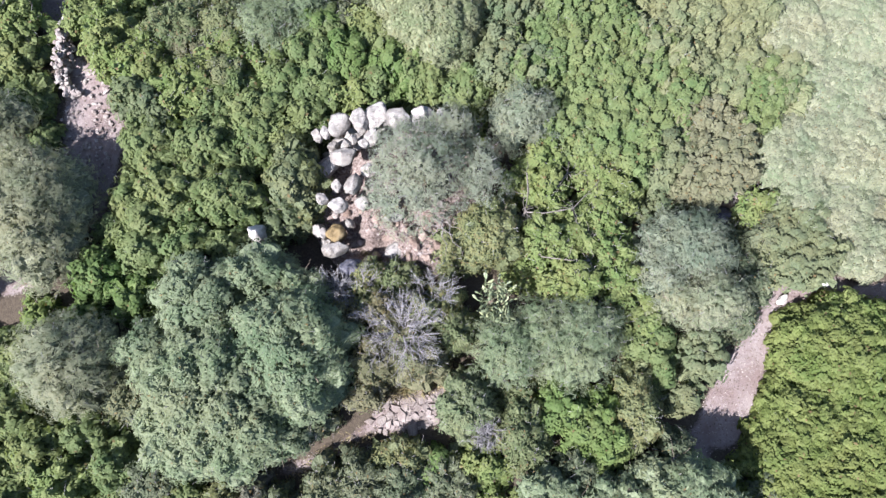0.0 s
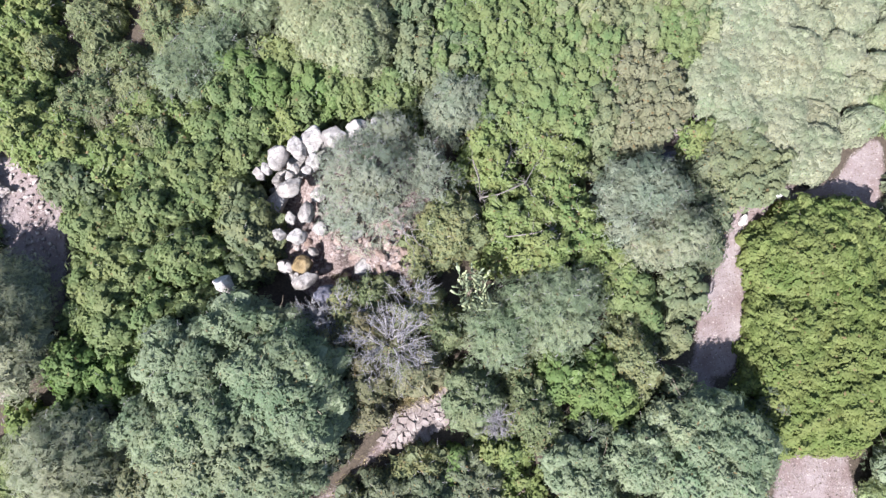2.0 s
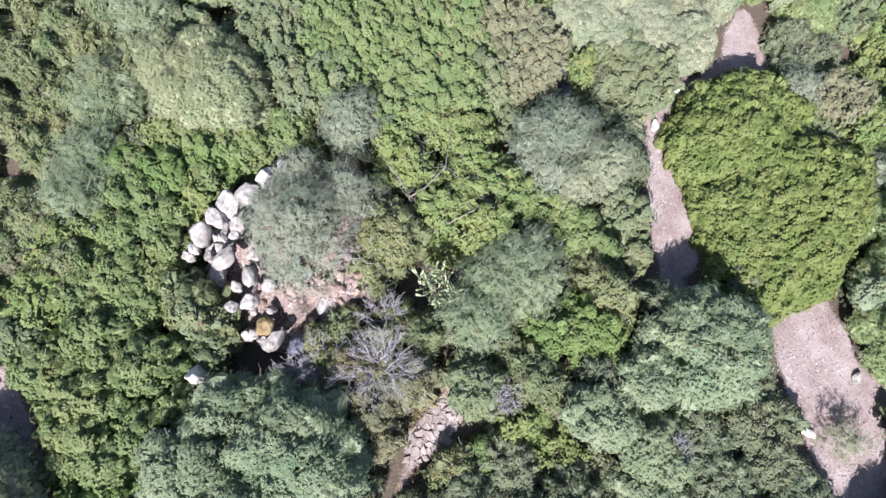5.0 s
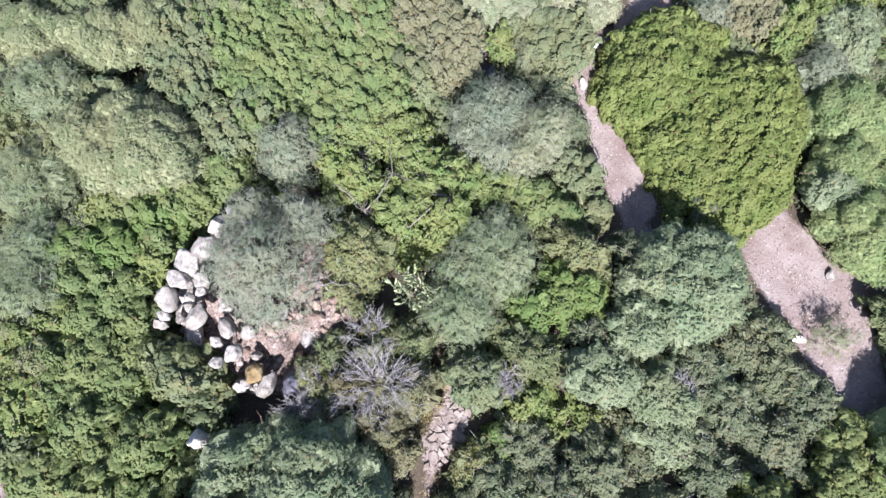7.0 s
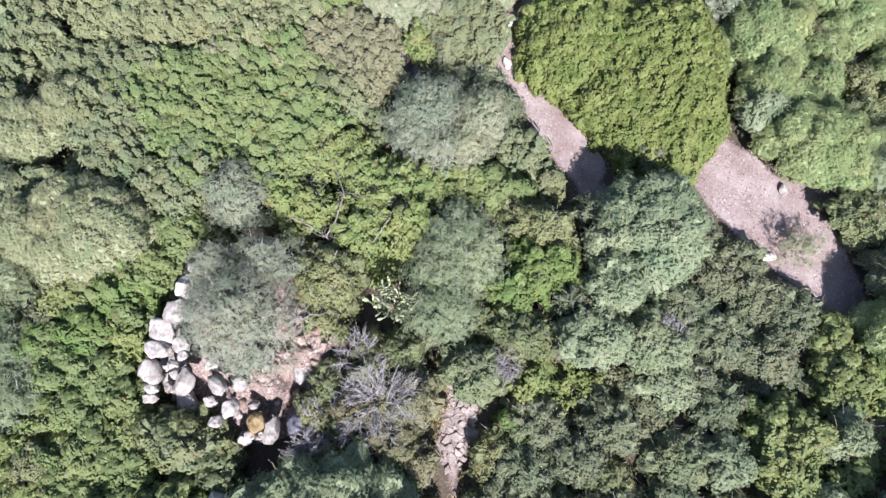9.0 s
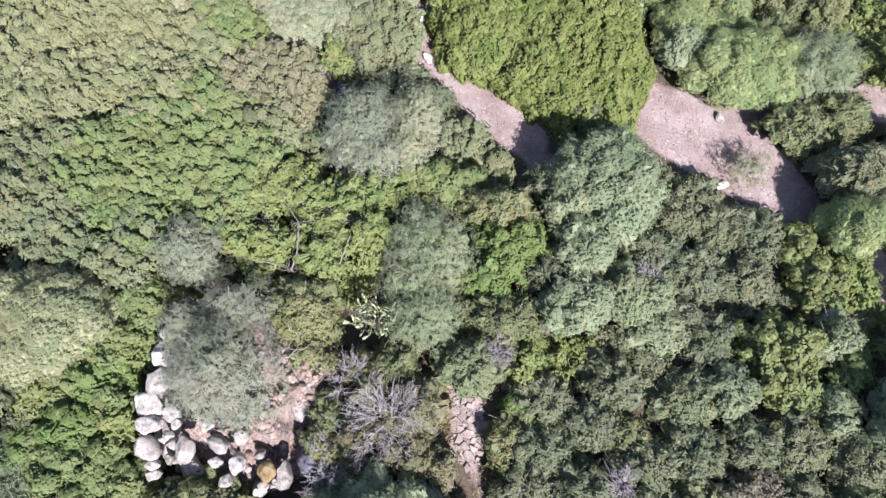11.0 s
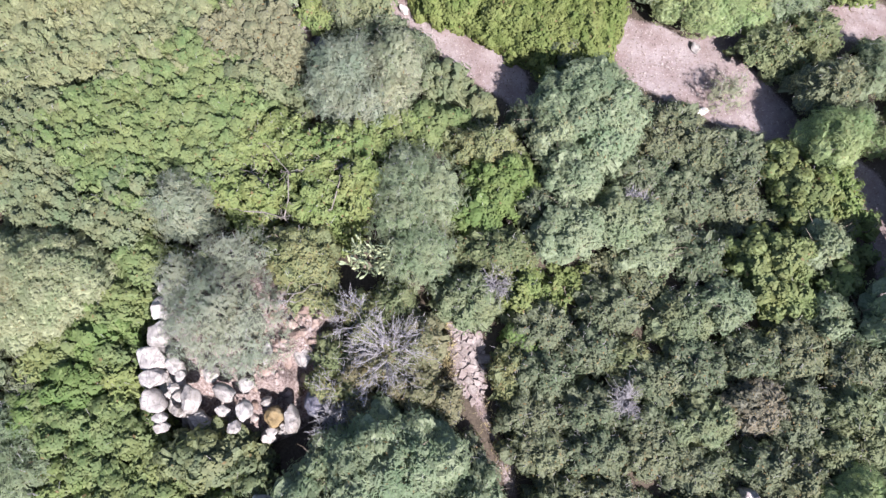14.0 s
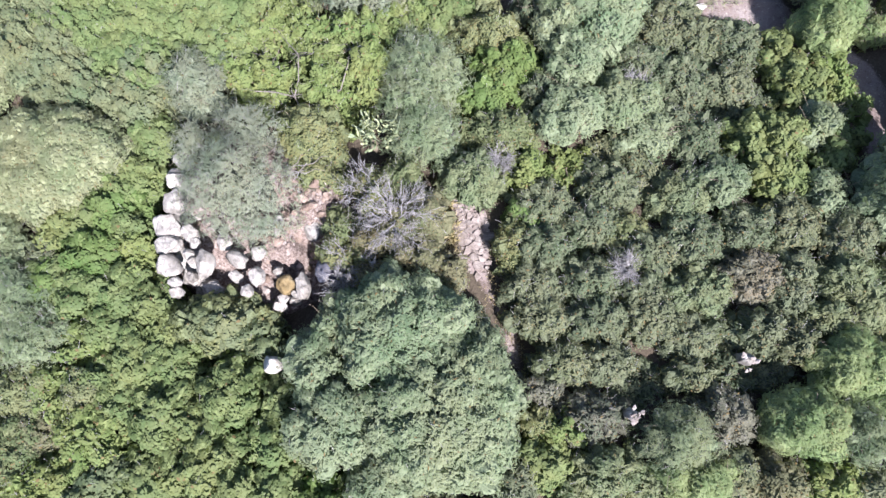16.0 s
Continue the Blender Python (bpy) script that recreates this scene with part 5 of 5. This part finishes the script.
dead_shrub(-1.6, 1.85, 0, 1.25, 3.5, 18, 31, "leafless silver-grey dead shrub with spreading branches")
dead_shrub(-3.3, 3.3, 0, 0.8, 2.7, 10, 32, "leafless grey dead shrub beside the ruin")
dead_shrub(-4.25, 3.6, 0, 0.6, 2.6, 7, 38, "leafless lilac-grey dead twigs between olive and ruin")
dead_shrub(-0.6, 3.2, 0, 0.75, 2.9, 9, 33, "leafless grey dead shrub near the prickly pear")
dead_shrub(1.48, -1.92, 0, 0.42, 1.95, 10, 34, "small grey dead twigs in green bushes")
dead_shrub(5.19, -7.18, -0.2, 0.45, 1.85, 10, 35, "small grey dead twigs in green bushes")
dead_shrub(-2.43, -7.14, 0, 0.42, 1.8, 10, 36, "small grey dead twigs in green bushes")


def bare_branch():
    rng = np.random.default_rng(37)
    base = thing("bare_branch", -0.7, 6.8, 1.3, "pale bare curved branch leaning over the rubble", "branch")
    main = [(0, 0, 0, 0.045), (0.12, -0.25, 0.5, 0.042), (0.2, -0.5, 0.85, 0.038), (0.42, -0.75, 0.98, 0.034), (0.52, -1.0, 1.02, 0.03), (0.8, -1.2, 1.1, 0.026), (0.92, -1.55, 1.12, 0.02), (1.2, -1.75, 1.1, 0.015), (1.3, -2.1, 1.05, 0.008)]
    side = [(0.42, -0.75, 0.98, 0.028), (0.7, -0.72, 1.1, 0.024), (0.85, -0.95, 1.2, 0.02), (1.15, -1.0, 1.2, 0.016), (1.3, -1.3, 1.25, 0.008)]
    third = [(0.52, -1.0, 1.02, 0.024), (0.5, -1.35, 1.15, 0.02), (0.68, -1.65, 1.18, 0.016), (0.62, -2.1, 1.2, 0.008)]
    part("branch", tubes("branch", [[(x, y, z, r * 0.75) for x, y, z, r in line] for line in (main, side, third)], BOUGH, 7), base)
    lines = []
    for _ in range(20):
        at = np.array(main[rng.integers(2, 6)][:3])
        lines.append(limb_line(rng, at, at + rng.normal(0, 0.4, 3) * (1, 1, 0.4), 0.012, 0.004, 0.05, 4))
    for line in lines:
        part("twig", tubes("twig", [line], DEAD, 4), base)


bare_branch()


def exposed_bough(points, height, seed):
    """A forked grey bough that shows between the tufts."""
    rng = np.random.default_rng(seed)
    x, y = points[0]
    g = float(lie(x, y))
    base = thing("exposed_bough", x, y, g, "grey bare bough showing between yellow-green tufts", "branch")
    main = [(0, 0, 0, 0.05)]
    for k, (a, b) in enumerate(points):
        main.append((a - x, b - y, height - 0.47 - 0.04 * k + rng.uniform(-0.05, 0.1), 0.036 - 0.0045 * k))
    lines = []
    for _ in range(10):
        at = np.array(main[rng.integers(1, len(main))][:3])
        lines.append(limb_line(rng, at, at + rng.normal(0, 0.35, 3) * (1, 1, 0.15) + (0, 0, 0.12), 0.013, 0.006, 0.08, 4))
    part("bough", tubes("bough", [main], BOUGH, 6), base)
    for line in lines:
        part("twig", tubes("twig", [line], BOUGH, 4), base)


exposed_bough([(3.03, 6.55), (3.76, 6.52), (4.43, 6.64), (4.94, 6.73), (5.45, 7.28), (5.91, 7.72)], 2.4, 50)
exposed_bough([(3.03, 6.55), (3.19, 7.35), (3.17, 8.21)], 2.4, 51)
exposed_bough([(4.94, 6.73), (5.12, 6.01), (5.57, 5.61)], 2.4, 52)
exposed_bough([(5.52, 4.69), (4.6, 4.72), (3.69, 4.86)], 2.4, 54)
exposed_bough([(4.93, 8.92), (4.79, 8.21), (4.36, 7.61)], 2.4, 53)


def track_shrub():
    PLANTS.append(("ps", 11.3, -11.2, 0.7, 0.8, 0, 1.3))
    grow(len(PLANTS) - 1)


track_shrub()


GRASS, nodes, links, bsdf = material("dry grass", 0.8, 0.2)
geo = nodes.new("ShaderNodeNewGeometry")
links.new(ramp(nodes, links, geo.outputs["Random Per Island"], [(0, (0.16, 0.14, 0.07)), (0.5, (0.27, 0.22, 0.11)), (1, (0.36, 0.31, 0.19))]), bsdf.inputs["Base Color"])


def dry_grass(ax, ay, bx, by, wide, count, seed):
    """A strip of thin bent blades beside a track."""
    rng = np.random.default_rng(seed)
    f = rng.random(count)
    x, y = ax + (bx - ax) * f + rng.normal(0, wide, count), ay + (by - ay) * f + rng.normal(0, wide, count)
    root = np.stack([x, y, lie(x, y) - 0.05], 1)
    way = np.stack([rng.normal(0, 0.5, count), rng.normal(0, 0.5, count), np.ones(count)], 1) * rng.uniform(0.2, 0.5, (count, 1))
    side = np.cross(way, rng.normal(0, 1, (count, 3)))
    side *= 0.009 / (np.linalg.norm(side, axis=1, keepdims=True) + 1e-9)
    bent = way + np.stack([rng.normal(0, 0.12, count), rng.normal(0, 0.12, count), np.full(count, -0.06)], 1)
    v = np.stack([root - side, root + side, root + way * 0.6 + side * 0.7, root + bent, root + way * 0.6 - side * 0.7], 1).reshape(-1, 3)
    tagged(new("dry_grass", raw_mesh("dry_grass", v, np.arange(5 * count).reshape(-1, 5), GRASS)), "tan dry grass along the stony path", "grass", kind="stuff")


dry_grass(0.45, 0.25, -2.2, -0.42, 0.16, 900, 61)
dry_grass(-3.1, -1.9, -6.2, -3.5, 0.2, 160, 62)
